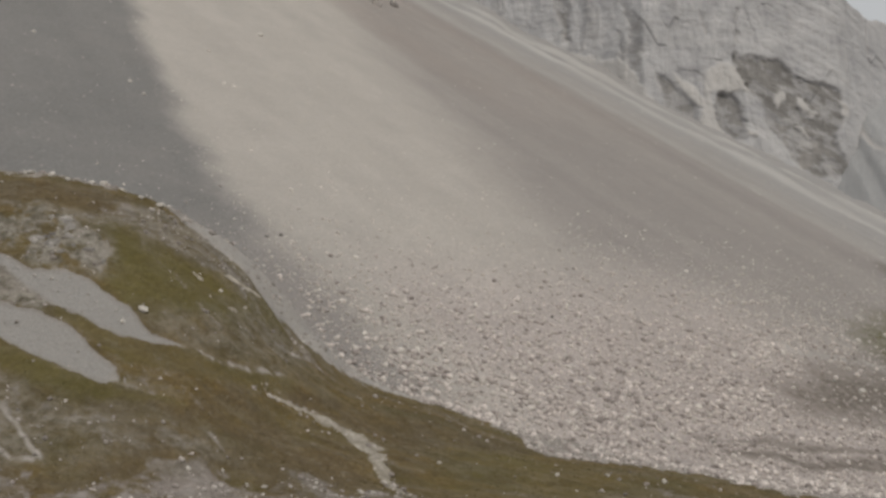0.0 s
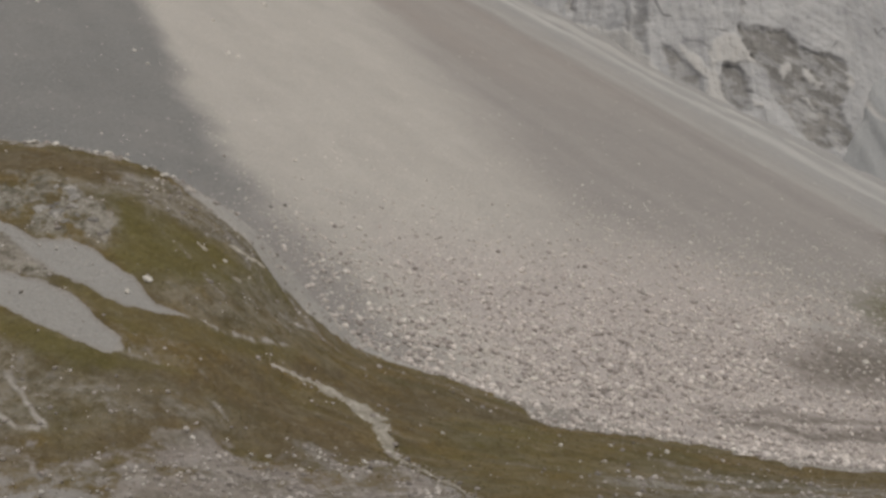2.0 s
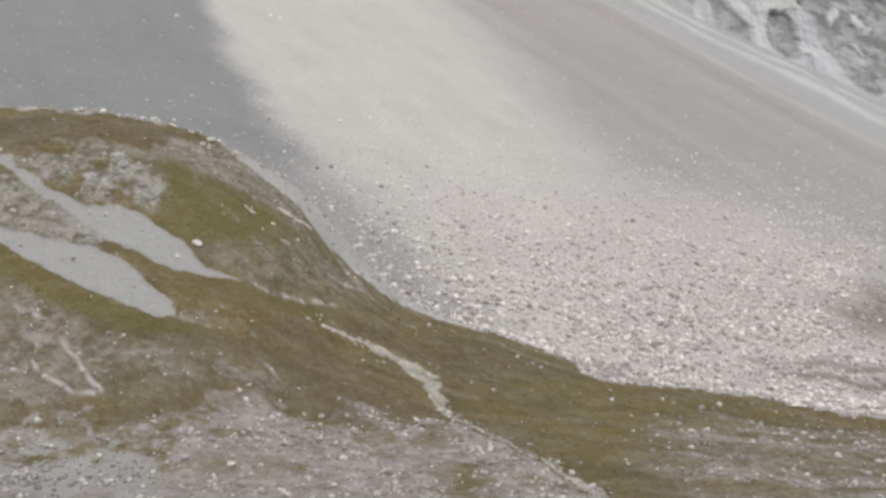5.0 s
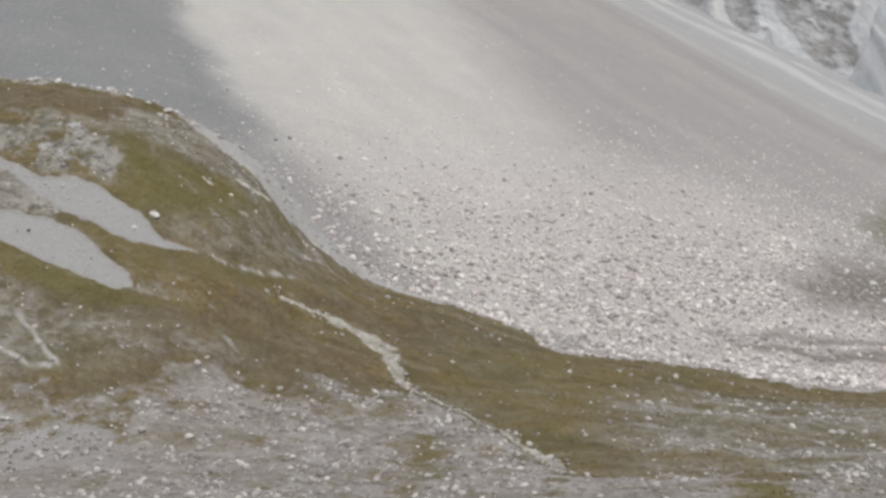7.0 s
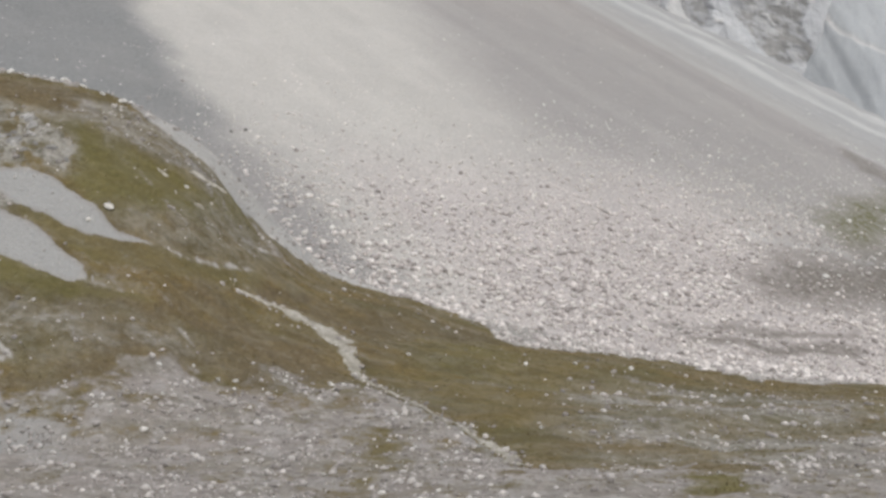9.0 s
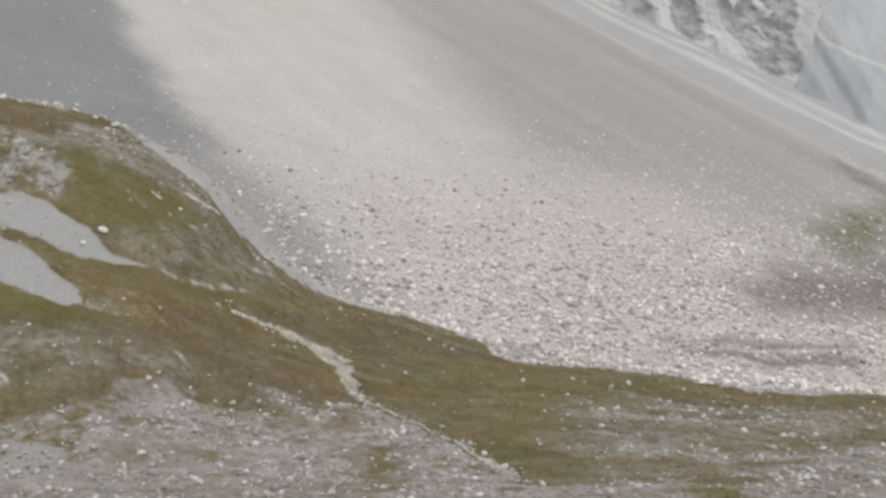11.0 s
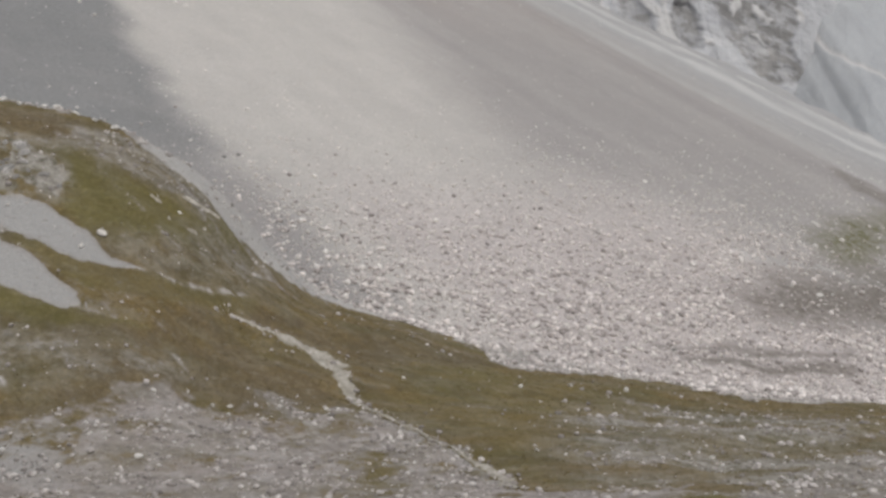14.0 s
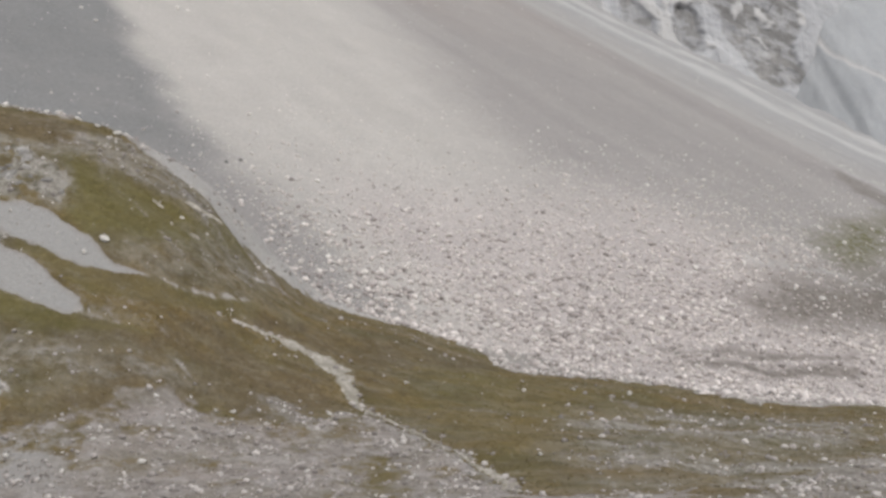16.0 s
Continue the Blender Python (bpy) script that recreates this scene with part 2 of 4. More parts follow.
def make_scree_material():
    """Fine scree in fans of different tone: pale, slate-grey and mauve."""
    m, n, l, s = material("scree")
    grain = noise_of(n, l, 0.55, 6, 0.72)
    fine = noise_of(n, l, 0.2, 3, 0.7)
    broad = noise_of(n, l, 14.0, 4, 0.6)
    dist, tint = cells(n, l, 0.5)
    slate = ramp(n, l, grain, [(0.25, (0.168, 0.17, 0.168)), (0.6, (0.24, 0.238, 0.238)), (0.85, (0.34, 0.34, 0.34))])
    pale = ramp(n, l, grain, [(0.25, (0.395, 0.375, 0.352)), (0.6, (0.495, 0.47, 0.444)), (0.85, (0.605, 0.58, 0.552))])
    mauve = ramp(n, l, grain, [(0.25, (0.245, 0.229, 0.222)), (0.6, (0.318, 0.299, 0.290)), (0.85, (0.41, 0.389, 0.378))])
    col = blend(n, l, attribute(n, "pale"), slate, pale)
    col = blend(n, l, attribute(n, "mauve"), col, mauve)
    rose = ramp(n, l, calc(n, l, "ADD", calc(n, l, "MULTIPLY", grain, 0.55), calc(n, l, "MULTIPLY", noise_of(n, l, 1.1, 5, 0.7), 0.45)), [(0.36, (0.335, 0.298, 0.289)), (0.47, (0.45, 0.405, 0.394)), (0.60, (0.545, 0.494, 0.482))])
    col = blend(n, l, calc(n, l, "MULTIPLY", attribute(n, "rosy"), 0.85), col, rose)
    col = blend(n, l, attribute(n, "rust"), col, (0.37, 0.325, 0.295))
    col = blend(n, l, attribute(n, "cool"), col, ramp(n, l, grain, [(0.3, (0.315, 0.316, 0.32)), (0.7, (0.40, 0.40, 0.403))]))
    col = blend(n, l, attribute(n, "bright"), col, (0.50, 0.492, 0.485))
    col = blend(n, l, calc(n, l, "MULTIPLY", ramp(n, l, broad, [(0.4, (0, 0, 0)), (0.7, (1, 1, 1))]), 0.2), col, (0.33, 0.31, 0.30))
    col = blend(n, l, 0.5, col, ramp(n, l, attribute(n, "streak"), [(0.1, grey(0.62)), (0.5, grey(0.5)), (0.9, grey(0.40))]), "OVERLAY")
    patchy = ramp(n, l, noise_of(n, l, 1.1, 6, 0.7), [(0.38, (0, 0, 0)), (0.6, (1, 1, 1))])
    moss = ramp(n, l, noise_of(n, l, 0.5, 5, 0.7), [(0.3, (0.075, 0.073, 0.026)), (0.7, (0.15, 0.14, 0.06))])
    col = blend(n, l, calc(n, l, "MULTIPLY", attribute(n, "turf"), calc(n, l, "ADD", patchy, 0.25), True), col, moss)
    earth = ramp(n, l, noise_of(n, l, 0.6, 5, 0.7), [(0.3, (0.128, 0.112, 0.098)), (0.7, (0.215, 0.191, 0.168))])
    col = blend(n, l, calc(n, l, "MULTIPLY", attribute(n, "earth"), calc(n, l, "ADD", patchy, 0.6), True), col, earth)
    col = blend(n, l, calc(n, l, "MULTIPLY", fine, 0.25), col, grey(0.5), "MULTIPLY")
    l.new(col, s.inputs["Base Color"])
    s.inputs["Roughness"].default_value = 0.95
    bump(n, l, s, calc(n, l, "ADD", grain, calc(n, l, "MULTIPLY", dist, 0.6)), 0.25)
    return m


def make_rock_material(name, dark, mid, light, big=3.0, per_piece=True):
    m, n, l, s = material(name)
    grain = noise_of(n, l, big * 0.12, 5, 0.65)
    body = noise_of(n, l, big, 5, 0.6)
    mix = calc(n, l, "ADD", calc(n, l, "MULTIPLY", grain, 0.5), calc(n, l, "MULTIPLY", body, 0.5))
    if per_piece:
        geo = n.new("ShaderNodeNewGeometry")
        info = n.new("ShaderNodeObjectInfo")
        pick = calc(n, l, "FRACT", calc(n, l, "ADD", geo.outputs["Random Per Island"], info.outputs["Random"]))
        mix = calc(n, l, "ADD", calc(n, l, "MULTIPLY", mix, 0.55), calc(n, l, "MULTIPLY", pick, 0.5))
    col = ramp(n, l, mix, [(0.22, dark), (0.5, mid), (0.82, light)])
    l.new(col, s.inputs["Base Color"])
    s.inputs["Roughness"].default_value = 0.9
    bump(n, l, s, grain, 0.05 * big)
    return m


def make_cliff_material():
    m, n, l, s = material("limestone_cliff")
    bed = noise_of(n, l, 2.2, 6, 0.65, (0.25, 0.3, 1.0, 0, radians(12), 0), 0.4)
    wall = noise_of(n, l, 3.6, 5, 0.6, (1.0, 1.0, 0.25, 0, radians(-8), 0), 0.3)
    face = noise_of(n, l, 12.0, 5, 0.6, (1, 1, 0.8))
    grit = noise_of(n, l, 0.9, 5, 0.7)
    mix = calc(n, l, "ADD", calc(n, l, "MULTIPLY", bed, 0.36), calc(n, l, "ADD", calc(n, l, "MULTIPLY", wall, 0.26), calc(n, l, "MULTIPLY", face, 0.38)))
    col = ramp(n, l, mix, [(0.36, (0.315, 0.318, 0.336)), (0.46, (0.385, 0.388, 0.404)), (0.55, (0.44, 0.442, 0.456)), (0.66, (0.53, 0.53, 0.54))])
    # brown-grey rock tone, which also paints the shade in hollows and clefts
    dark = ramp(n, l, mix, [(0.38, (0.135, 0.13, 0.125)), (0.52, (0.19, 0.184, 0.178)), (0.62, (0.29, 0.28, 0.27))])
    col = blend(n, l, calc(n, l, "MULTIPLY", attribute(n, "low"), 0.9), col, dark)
    col = blend(n, l, calc(n, l, "MULTIPLY", attribute(n, "dust"), 0.75), col, (0.50, 0.49, 0.482))
    l.new(col, s.inputs["Base Color"])
    s.inputs["Roughness"].default_value = 0.95
    rough = calc(n, l, "ADD", calc(n, l, "MULTIPLY", bed, 1.0), calc(n, l, "ADD", calc(n, l, "MULTIPLY", grit, 0.3), calc(n, l, "MULTIPLY", wall, 0.6)))
    bump(n, l, s, rough, 0.35)
    return m


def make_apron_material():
    m, n, l, s = material("haze_tinted_talus")
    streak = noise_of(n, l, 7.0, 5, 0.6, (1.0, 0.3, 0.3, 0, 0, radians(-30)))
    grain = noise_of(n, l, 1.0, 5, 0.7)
    # grey talus with the blue of distant haze mixed into its colour
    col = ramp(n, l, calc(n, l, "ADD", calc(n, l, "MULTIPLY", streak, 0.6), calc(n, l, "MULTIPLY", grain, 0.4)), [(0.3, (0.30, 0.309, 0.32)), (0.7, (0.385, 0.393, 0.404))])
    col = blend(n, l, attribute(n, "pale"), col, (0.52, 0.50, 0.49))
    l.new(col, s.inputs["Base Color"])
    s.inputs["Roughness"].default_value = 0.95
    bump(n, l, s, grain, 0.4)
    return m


def make_path_material(name="trodden_gravel", tone=1.0):
    """Pale trodden gravel that frays into turf at its verges."""
    m, n, l, s = material(name)
    grain = noise_of(n, l, 0.3, 5, 0.7)
    body = noise_of(n, l, 1.3, 5, 0.65)
    col = ramp(n, l, calc(n, l, "ADD", calc(n, l, "MULTIPLY", grain, 0.5), calc(n, l, "MULTIPLY", body, 0.5)), [(0.34, (0.17 * tone, 0.152 * tone, 0.12 * tone)), (0.5, (0.29 * tone, 0.268 * tone, 0.23 * tone)), (0.64, (0.46 * tone, 0.432 * tone, 0.385 * tone))])
    fray = calc(n, l, "ADD", attribute(n, "verge"), calc(n, l, "SUBTRACT", calc(n, l, "MULTIPLY", noise_of(n, l, 0.7, 5, 0.75), 2.2), 1.25))
    col = blend(n, l, ramp(n, l, fray, [(0.55, (0, 0, 0)), (0.8, (1, 1, 1))]), col, ramp(n, l, grain, [(0.3, (0.085, 0.065, 0.03)), (0.7, (0.17, 0.136, 0.066))]))
    l.new(col, s.inputs["Base Color"])
    s.inputs["Roughness"].default_value = 0.95
    bump(n, l, s, grain, 0.12)
    return m


def make_grass_material(name, low, mid, high):
    m, n, l, s = material(name)
    geo = n.new("ShaderNodeNewGeometry")
    col = ramp(n, l, geo.outputs["Random Per Island"], [(0.0, low), (0.5, mid), (1.0, high)])
    col = blend(n, l, calc(n, l, "MULTIPLY", noise_of(n, l, 4.0, 3), 0.5), col, (0.12, 0.10, 0.03))
    l.new(col, s.inputs["Base Color"])
    s.inputs["Roughness"].default_value = 0.9
    return m


MAT_GROUND = make_ground_material()
MAT_SCREE = make_scree_material()
MAT_STONE = make_rock_material("scree_stone", (0.27, 0.243, 0.232), (0.50, 0.456, 0.438), (0.80, 0.745, 0.715))
MAT_SLOPE_STONE = make_rock_material("slope_stone", (0.38, 0.355, 0.335), (0.53, 0.497, 0.468), (0.72, 0.685, 0.65))
MAT_RUBBLE = make_rock_material("rubble_stone", (0.20, 0.18, 0.168), (0.32, 0.292, 0.275), (0.62, 0.582, 0.555))
MAT_BOULDER = make_rock_material("pale_limestone", (0.50, 0.48, 0.45), (0.64, 0.615, 0.58), (0.78, 0.75, 0.71))
MAT_DARK = make_rock_material("dark_rock", (0.10, 0.097, 0.095), (0.16, 0.155, 0.15), (0.24, 0.23, 0.22))
MAT_OUTCROP = make_rock_material("outcrop_rock", (0.17, 0.163, 0.155), (0.30, 0.288, 0.275), (0.43, 0.415, 0.395), 2.0)
MAT_RIB = make_rock_material("rib_rock", (0.24, 0.223, 0.213), (0.345, 0.324, 0.31), (0.43, 0.407, 0.39), 2.5)
MAT_CLIFF = make_cliff_material()
MAT_APRON = make_apron_material()
MAT_PATH = make_path_material()
MAT_LEDGE = make_path_material("ledge_gravel", 1.3)
MAT_GRASS = make_grass_material("dry_grass", (0.10, 0.077, 0.034), (0.145, 0.113, 0.05), (0.20, 0.16, 0.08))


# ---- sheets ----
def grid_object(name, points, mat, wrap=False, covers=None, flip=False):
    """One smooth mesh from a rows x columns x 3 array."""
    nr, nc = points.shape[:2]
    r, c = np.meshgrid(np.arange(nr - 1), np.arange(nc if wrap else nc - 1), indexing="ij")
    c1 = (c + 1) % nc
    quads = np.stack([r * nc + c, r * nc + c1, (r + 1) * nc + c1, (r + 1) * nc + c], -1).reshape(-1, 4)
    if flip:
        quads = quads[:, ::-1]
    me = bpy.data.meshes.new(name)
    me.vertices.add(nr * nc)
    me.vertices.foreach_set("co", points.reshape(-1).astype(np.float32))
    me.loops.add(quads.size)
    me.loops.foreach_set("vertex_index", quads.reshape(-1).astype(np.int32))
    me.polygons.add(len(quads))
    me.polygons.foreach_set("loop_start", np.arange(0, quads.size, 4, dtype=np.int32))
    me.polygons.foreach_set("use_smooth", np.ones(len(quads), bool))
    me.update(calc_edges=True)
    for key, values in (covers or {}).items():
        a = me.attributes.new(key, "FLOAT", "POINT")
        a.data.foreach_set("value", np.clip(values, 0, 1).reshape(-1).astype(np.float32))
    me.materials.append(mat)
    return new(name, me)


def inside(outline, x, y, feather):
    """1 within the outline, 0 outside it, with a soft edge that wide."""
    p = np.array(outline, float)
    q = np.roll(p, -1, 0)
    best, within = np.full(x.shape, 1e9), np.zeros(x.shape, bool)
    for (ax, ay), (bx, by) in zip(p, q):
        ex, ey = bx - ax, by - ay
        t = np.clip(((x - ax) * ex + (y - ay) * ey) / (ex * ex + ey * ey + 1e-9), 0, 1)
        best = np.minimum(best, np.hypot(x - ax - t * ex, y - ay - t * ey))
        cross = (ay > y) != (by > y)
        within ^= cross & (x < (bx - ax) * (y - ay) / (by - ay + 1e-12) + ax)
    return smooth(0.5 + np.where(within, best, -best) / feather)


def near_line(line, x, y, width):
    best = np.full(np.shape(x), 1e9)
    for (ax, ay), (bx, by) in zip(line, line[1:]):
        ex, ey = bx - ax, by - ay
        t = np.clip(((x - ax) * ex + (y - ay) * ey) / (ex * ex + ey * ey), 0, 1)
        best = np.minimum(best, np.hypot(x - ax - t * ex, y - ay - t * ey))
    return smooth(1 - best / width)


# plan of the ground's covers, in metres
RUBBLE_X = (-60, -36.6, -34.7, -32.2, -29.4, -25.7, -23.7, -21.6, -20.0, -18.2, -16.5, -14.8, -11.7, -8.4, -6.5, -5.5, -3.3, -0.5, 1.4, 3.1, 4.6, 7.0, 10.6, 13.9, 15.5, 17.7, 20.9, 25.8, 31.8, 70)
RUBBLE_Y = (90.3, 90.3, 91.4, 92.1, 92.2, 93.1, 93.1, 95.7, 97.8, 99.2, 99.3, 99.4, 100.8, 101.8, 99.4, 102.4, 100.0, 95.6, 90.7, 86.9, 80.4, 81.2, 82.9, 82.7, 79.9, 78.1, 83.0, 90.7, 99.4, 104)
TOE_X = (-200, -30.4, -27.4, -25.2, -23.2, -21.2, -19.5, -17.9, -15.6, -12.2, -9.0, -3.4, 0.0, 2.3, 4.8, 5.4, 6.7, 8.5, 13.3, 15.7, 17.3, 21.5, 24.1, 27.3, 29.1, 33.4, 40.2, 45.2, 70, 200)
TOE_Y = (131, 131, 125.9, 125.4, 126.3, 127.1, 126.9, 128.5, 129.9, 133.9, 136.7, 138.3, 143.5, 138.2, 135.6, 130.7, 129.2, 129.8, 135.1, 138.2, 141.2, 146.2, 143.7, 145.2, 131.2, 133.2, 137.7, 141.3, 146, 150)
CHUTE_UPPER = [(-48.7, 119.3), (-47.2, 118.3), (-43.9, 114.9), (-40.7, 113.2), (-38.2, 111.5), (-36.1, 111.2), (-33.9, 111.8), (-32.4, 111.7), (-30.9, 111.5), (-29.2, 110.5), (-27.7, 110.0), (-26.5, 109.5), (-25.5, 109.1), (-23.6, 109.7), (-25.4, 108.2), (-27.5, 107.5), (-29.7, 107.2), (-31.7, 107.6), (-33.9, 108.0), (-35.5, 109.0), (-37.1, 109.8), (-38.7, 110.5), (-40.7, 111.8), (-43.2, 113.1), (-46.1, 115.4), (-47.7, 117.0)]
CHUTE_LOWER = [(-44.2, 108.6), (-41.5, 107.7), (-39.0, 107.3), (-36.8, 107.7), (-34.3, 107.1), (-32.3, 106.6), (-30.7, 105.7), (-29.1, 104.9), (-27.7, 104.2), (-26.7, 103.5), (-26.3, 102.9), (-27.6, 102.7), (-30.6, 102.6), (-33.9, 103.1), (-37.0, 104.2), (-40.1, 105.3), (-43.6, 107.1)]
BARE_STEP = [(-46.3, 113.5), (-43.9, 113.7), (-40.6, 112.2), (-37.8, 110.6), (-35.4, 109.1), (-34.4, 108.1), (-34.3, 107.1), (-36.9, 107.8), (-39.0, 107.3), (-41.5, 107.7), (-44.3, 108.7)]
BARE_ROCK = [(-44.5, 115.2), (-43.6, 117.0), (-42.2, 117.3), (-39.2, 119.0), (-36.5, 118.6), (-34.4, 116.7), (-32.9, 116.7), (-31.2, 116.1), (-30.2, 115.1), (-30.3, 112.6), (-31.4, 111.5), (-33.5, 112.0), (-35.7, 111.3), (-38.1, 111.4), (-40.6, 113.0)]
CREST_TURF = [(-50.6, 124.0), (-45.0, 123.5), (-40.0, 124.5), (-35.4, 125.6), (-32.2, 125.5), (-32.0, 120.7), (-34.7, 119.5), (-38.4, 119.5), (-40.4, 117.8), (-42.3, 117.5), (-45.2, 118.5), (-48.9, 119.8)]
THIN_TURF = [(-32.0, 122.9), (-28.6, 126.4), (-25.4, 126.5), (-24.2, 125.8), (-21.1, 126.9), (-19.6, 127.2), (-21.3, 121.9), (-24.0, 119.8), (-26.4, 118.8), (-28.8, 118.2), (-30.9, 118.5), (-34.0, 116.9), (-36.5, 118.6), (-34.7, 119.3)]
LUSH_FLANK = [(-32.3, 118.3), (-30.8, 118.3), (-28.7, 118.1), (-26.3, 118.5), (-24.0, 119.5), (-21.3, 121.7), (-19.4, 126.2), (-17.8, 128.2), (-19.8, 119.1), (-21.4, 116.4), (-24.4, 112.1), (-26.0, 111.0), (-28.3, 110.8), (-30.9, 112.1), (-30.7, 114.9)]
FADED_FLANK = [(-26.4, 110.5), (-23.2, 113.5), (-18.0, 127.2), (-14.6, 130.8), (-15.6, 117.9), (-18.9, 113.4), (-21.3, 111.0), (-23.4, 109.7), (-25.5, 109.0)]
RIDGE_TURF = [(-34.4, 108.1), (-34.0, 108.2), (-31.7, 107.7), (-29.7, 107.3), (-27.5, 107.5), (-25.4, 108.2), (-22.5, 109.9), (-19.6, 111.9), (-15.5, 116.9), (-15.2, 114.7), (-18.4, 110.9), (-21.5, 107.5), (-24.0, 106.2), (-26.8, 104.8), (-28.7, 105.2), (-30.8, 106.1), (-32.9, 107.0)]
OLIVE_STRIP = [(-43.6, 107.0), (-40.1, 105.2), (-36.9, 104.1), (-33.9, 103.1), (-30.6, 102.6), (-27.5, 102.5), (-24.1, 103.1), (-22.1, 103.8), (-25.9, 101.5), (-28.8, 101.0), (-32.2, 100.7), (-34.5, 101.1), (-37.2, 102.3), (-39.8, 103.3), (-42.2, 103.7)]
RUSTY_SADDLE = [(-23.6, 104.5), (-20.0, 109.3), (-15.3, 115.3), (-13.3, 123.7), (-7.6, 132.7), (-3.1, 126.2), (-4.9, 120.4), (-8.1, 116.2), (-10.6, 116.3), (-14.1, 113.1), (-14.6, 109.8), (-17.5, 105.2), (-20.0, 104.5), (-22.5, 103.6)]
MIXED_SLOPE = [(-42.2, 103.7), (-39.8, 103.3), (-37.2, 102.3), (-34.5, 101.1), (-32.2, 100.6), (-29.9, 100.2), (-27.7, 100.0), (-23.4, 100.2), (-21.1, 101.3), (-18.5, 102.4), (-19.1, 99.8), (-22.2, 98.4), (-25.1, 96.6), (-28.5, 95.8), (-30.3, 95.0), (-31.8, 93.2), (-34.9, 92.0), (-37.0, 91.2)]
PEAT_FLANK = [(-28.6, 100.4), (-23.2, 102.8), (-18.0, 108.0), (-14.3, 107.7), (-9.6, 106.3), (-8.0, 102.7), (-13.2, 99.6), (-16.6, 99.9), (-20.0, 97.9), (-22.4, 95.7), (-25.9, 93.7), (-29.3, 93.0), (-29.5, 94.2), (-25.3, 95.8), (-21.3, 98.0), (-19.1, 99.8), (-18.8, 102.6), (-23.4, 100.2)]
PALE_RUBBLE = [(-35.8, 88.3), (-33.7, 88.9), (-30.2, 89.9), (-27.1, 90.9), (-24.7, 89.3), (-22.2, 81.8), (-26.0, 81.5), (-29.4, 81.3), (-33.0, 81.4)]
STRIPED_FLAT = [(12.0, 113.4), (16.1, 115.7), (21.8, 120.8), (26.7, 116.3), (31.0, 116.0), (38.5, 120.2), (24.9, 77.5), (18.8, 74.8), (17.9, 88.8), (13.6, 85.1), (10.3, 86.8), (8.6, 91.7)]
TURF_ISLAND = [(-6.1, 93.3), (-4.3, 92.3), (-2.0, 88.6), (-1.2, 85.4), (-1.9, 75.4), (-3.0, 70.9), (-4.5, 70.9), (-5.3, 80.9)]
GREEN_ISLAND = [(14.3, 79.7), (16.1, 78.3), (17.4, 76.9), (16.2, 70.2), (13.7, 69.4), (13.3, 72.8)]
LOW_TURF = [(-7.0, 73.1), (-5.6, 74.9), (-3.4, 73.9), (-2.1, 70.1), (-6.4, 69.8)]
# brown turf above the path, with its strip of shadow painted in
BROWN_SHADED_VERGE = [(4.8, 131.3), (5.6, 129.1), (2.3, 122.8), (-1.8, 119.8), (-6.4, 114.0), (-7.4, 114.9), (-8.7, 116.5), (-11.4, 116.6), (-14.6, 114.8), (-12.5, 117.5), (-7.8, 120.9), (-1.9, 127.1)]
OLIVE_FLAT = [(-1.7, 116.2), (4.4, 124.6), (10.6, 125.2), (21.7, 129.4), (19.3, 121.1), (11.9, 112.8), (7.7, 94.4), (6.1, 87.5), (3.6, 90.2), (0.2, 100.2), (-3.4, 108.5)]
SILT_WEDGE = [(4.3, 136.3), (7.8, 151.3), (13.7, 154.2), (13.5, 148.3), (9.1, 134.0), (5.7, 131.9)]
# shadow lines of the ridges and the path's bank, painted on the turf
SHADOW_STREAKS = [[(-25.4, 124.1), (-22.7, 126.6)], [(-23.4, 121.5), (-21.7, 123.7), (-19.7, 127.4)], [(-15.0, 113.3), (-12.4, 115.8), (-9.6, 116.9), (-7.6, 115.9)], [(-15.2, 114.4), (-11.7, 118.3)]]
BARE_STREAKS = [[(-25.0, 118.4), (-23.5, 118.7)], [(-22.7, 121.3), (-21.3, 122.9), (-19.6, 125.4)], [(-21.6, 117.5), (-20.5, 118.5)], [(-23.2, 117.0), (-22.5, 117.1)], [(-20.6, 120.0), (-20.2, 121.0)], [(-17.6, 121.3), (-15.4, 125.8)], [(-21.2, 110.5), (-18.8, 112.9), (-15.9, 116.5)], [(-23.8, 109.5), (-21.3, 110.9)], [(-38.9, 101.1), (-36.9, 100.5), (-34.7, 99.2), (-32.8, 97.5), (-31.0, 95.2), (-30.0, 94.7)], [(-35.6, 96.5), (-33.5, 94.6), (-32.0, 94.0), (-30.4, 94.4)], [(-27.2, 103.0), (-24.2, 103.3)], [(-19.5, 102.0), (-18.5, 101.3)]]
PATH_LINE = [(-17.3, 112.2), (-16.2, 112.8), (-14.9, 113.1), (-13.5, 113.2), (-11.6, 113.9), (-9.7, 113.7), (-8.4, 111.9), (-7.5, 109.3), (-6.8, 107.6), (-6.1, 104.7), (-4.8, 102.1), (-3.1, 100.5), (-0.6, 96.1), (1.4, 91.1), (3.2, 87.6), (4.2, 85.1), (4.9, 80.6)]


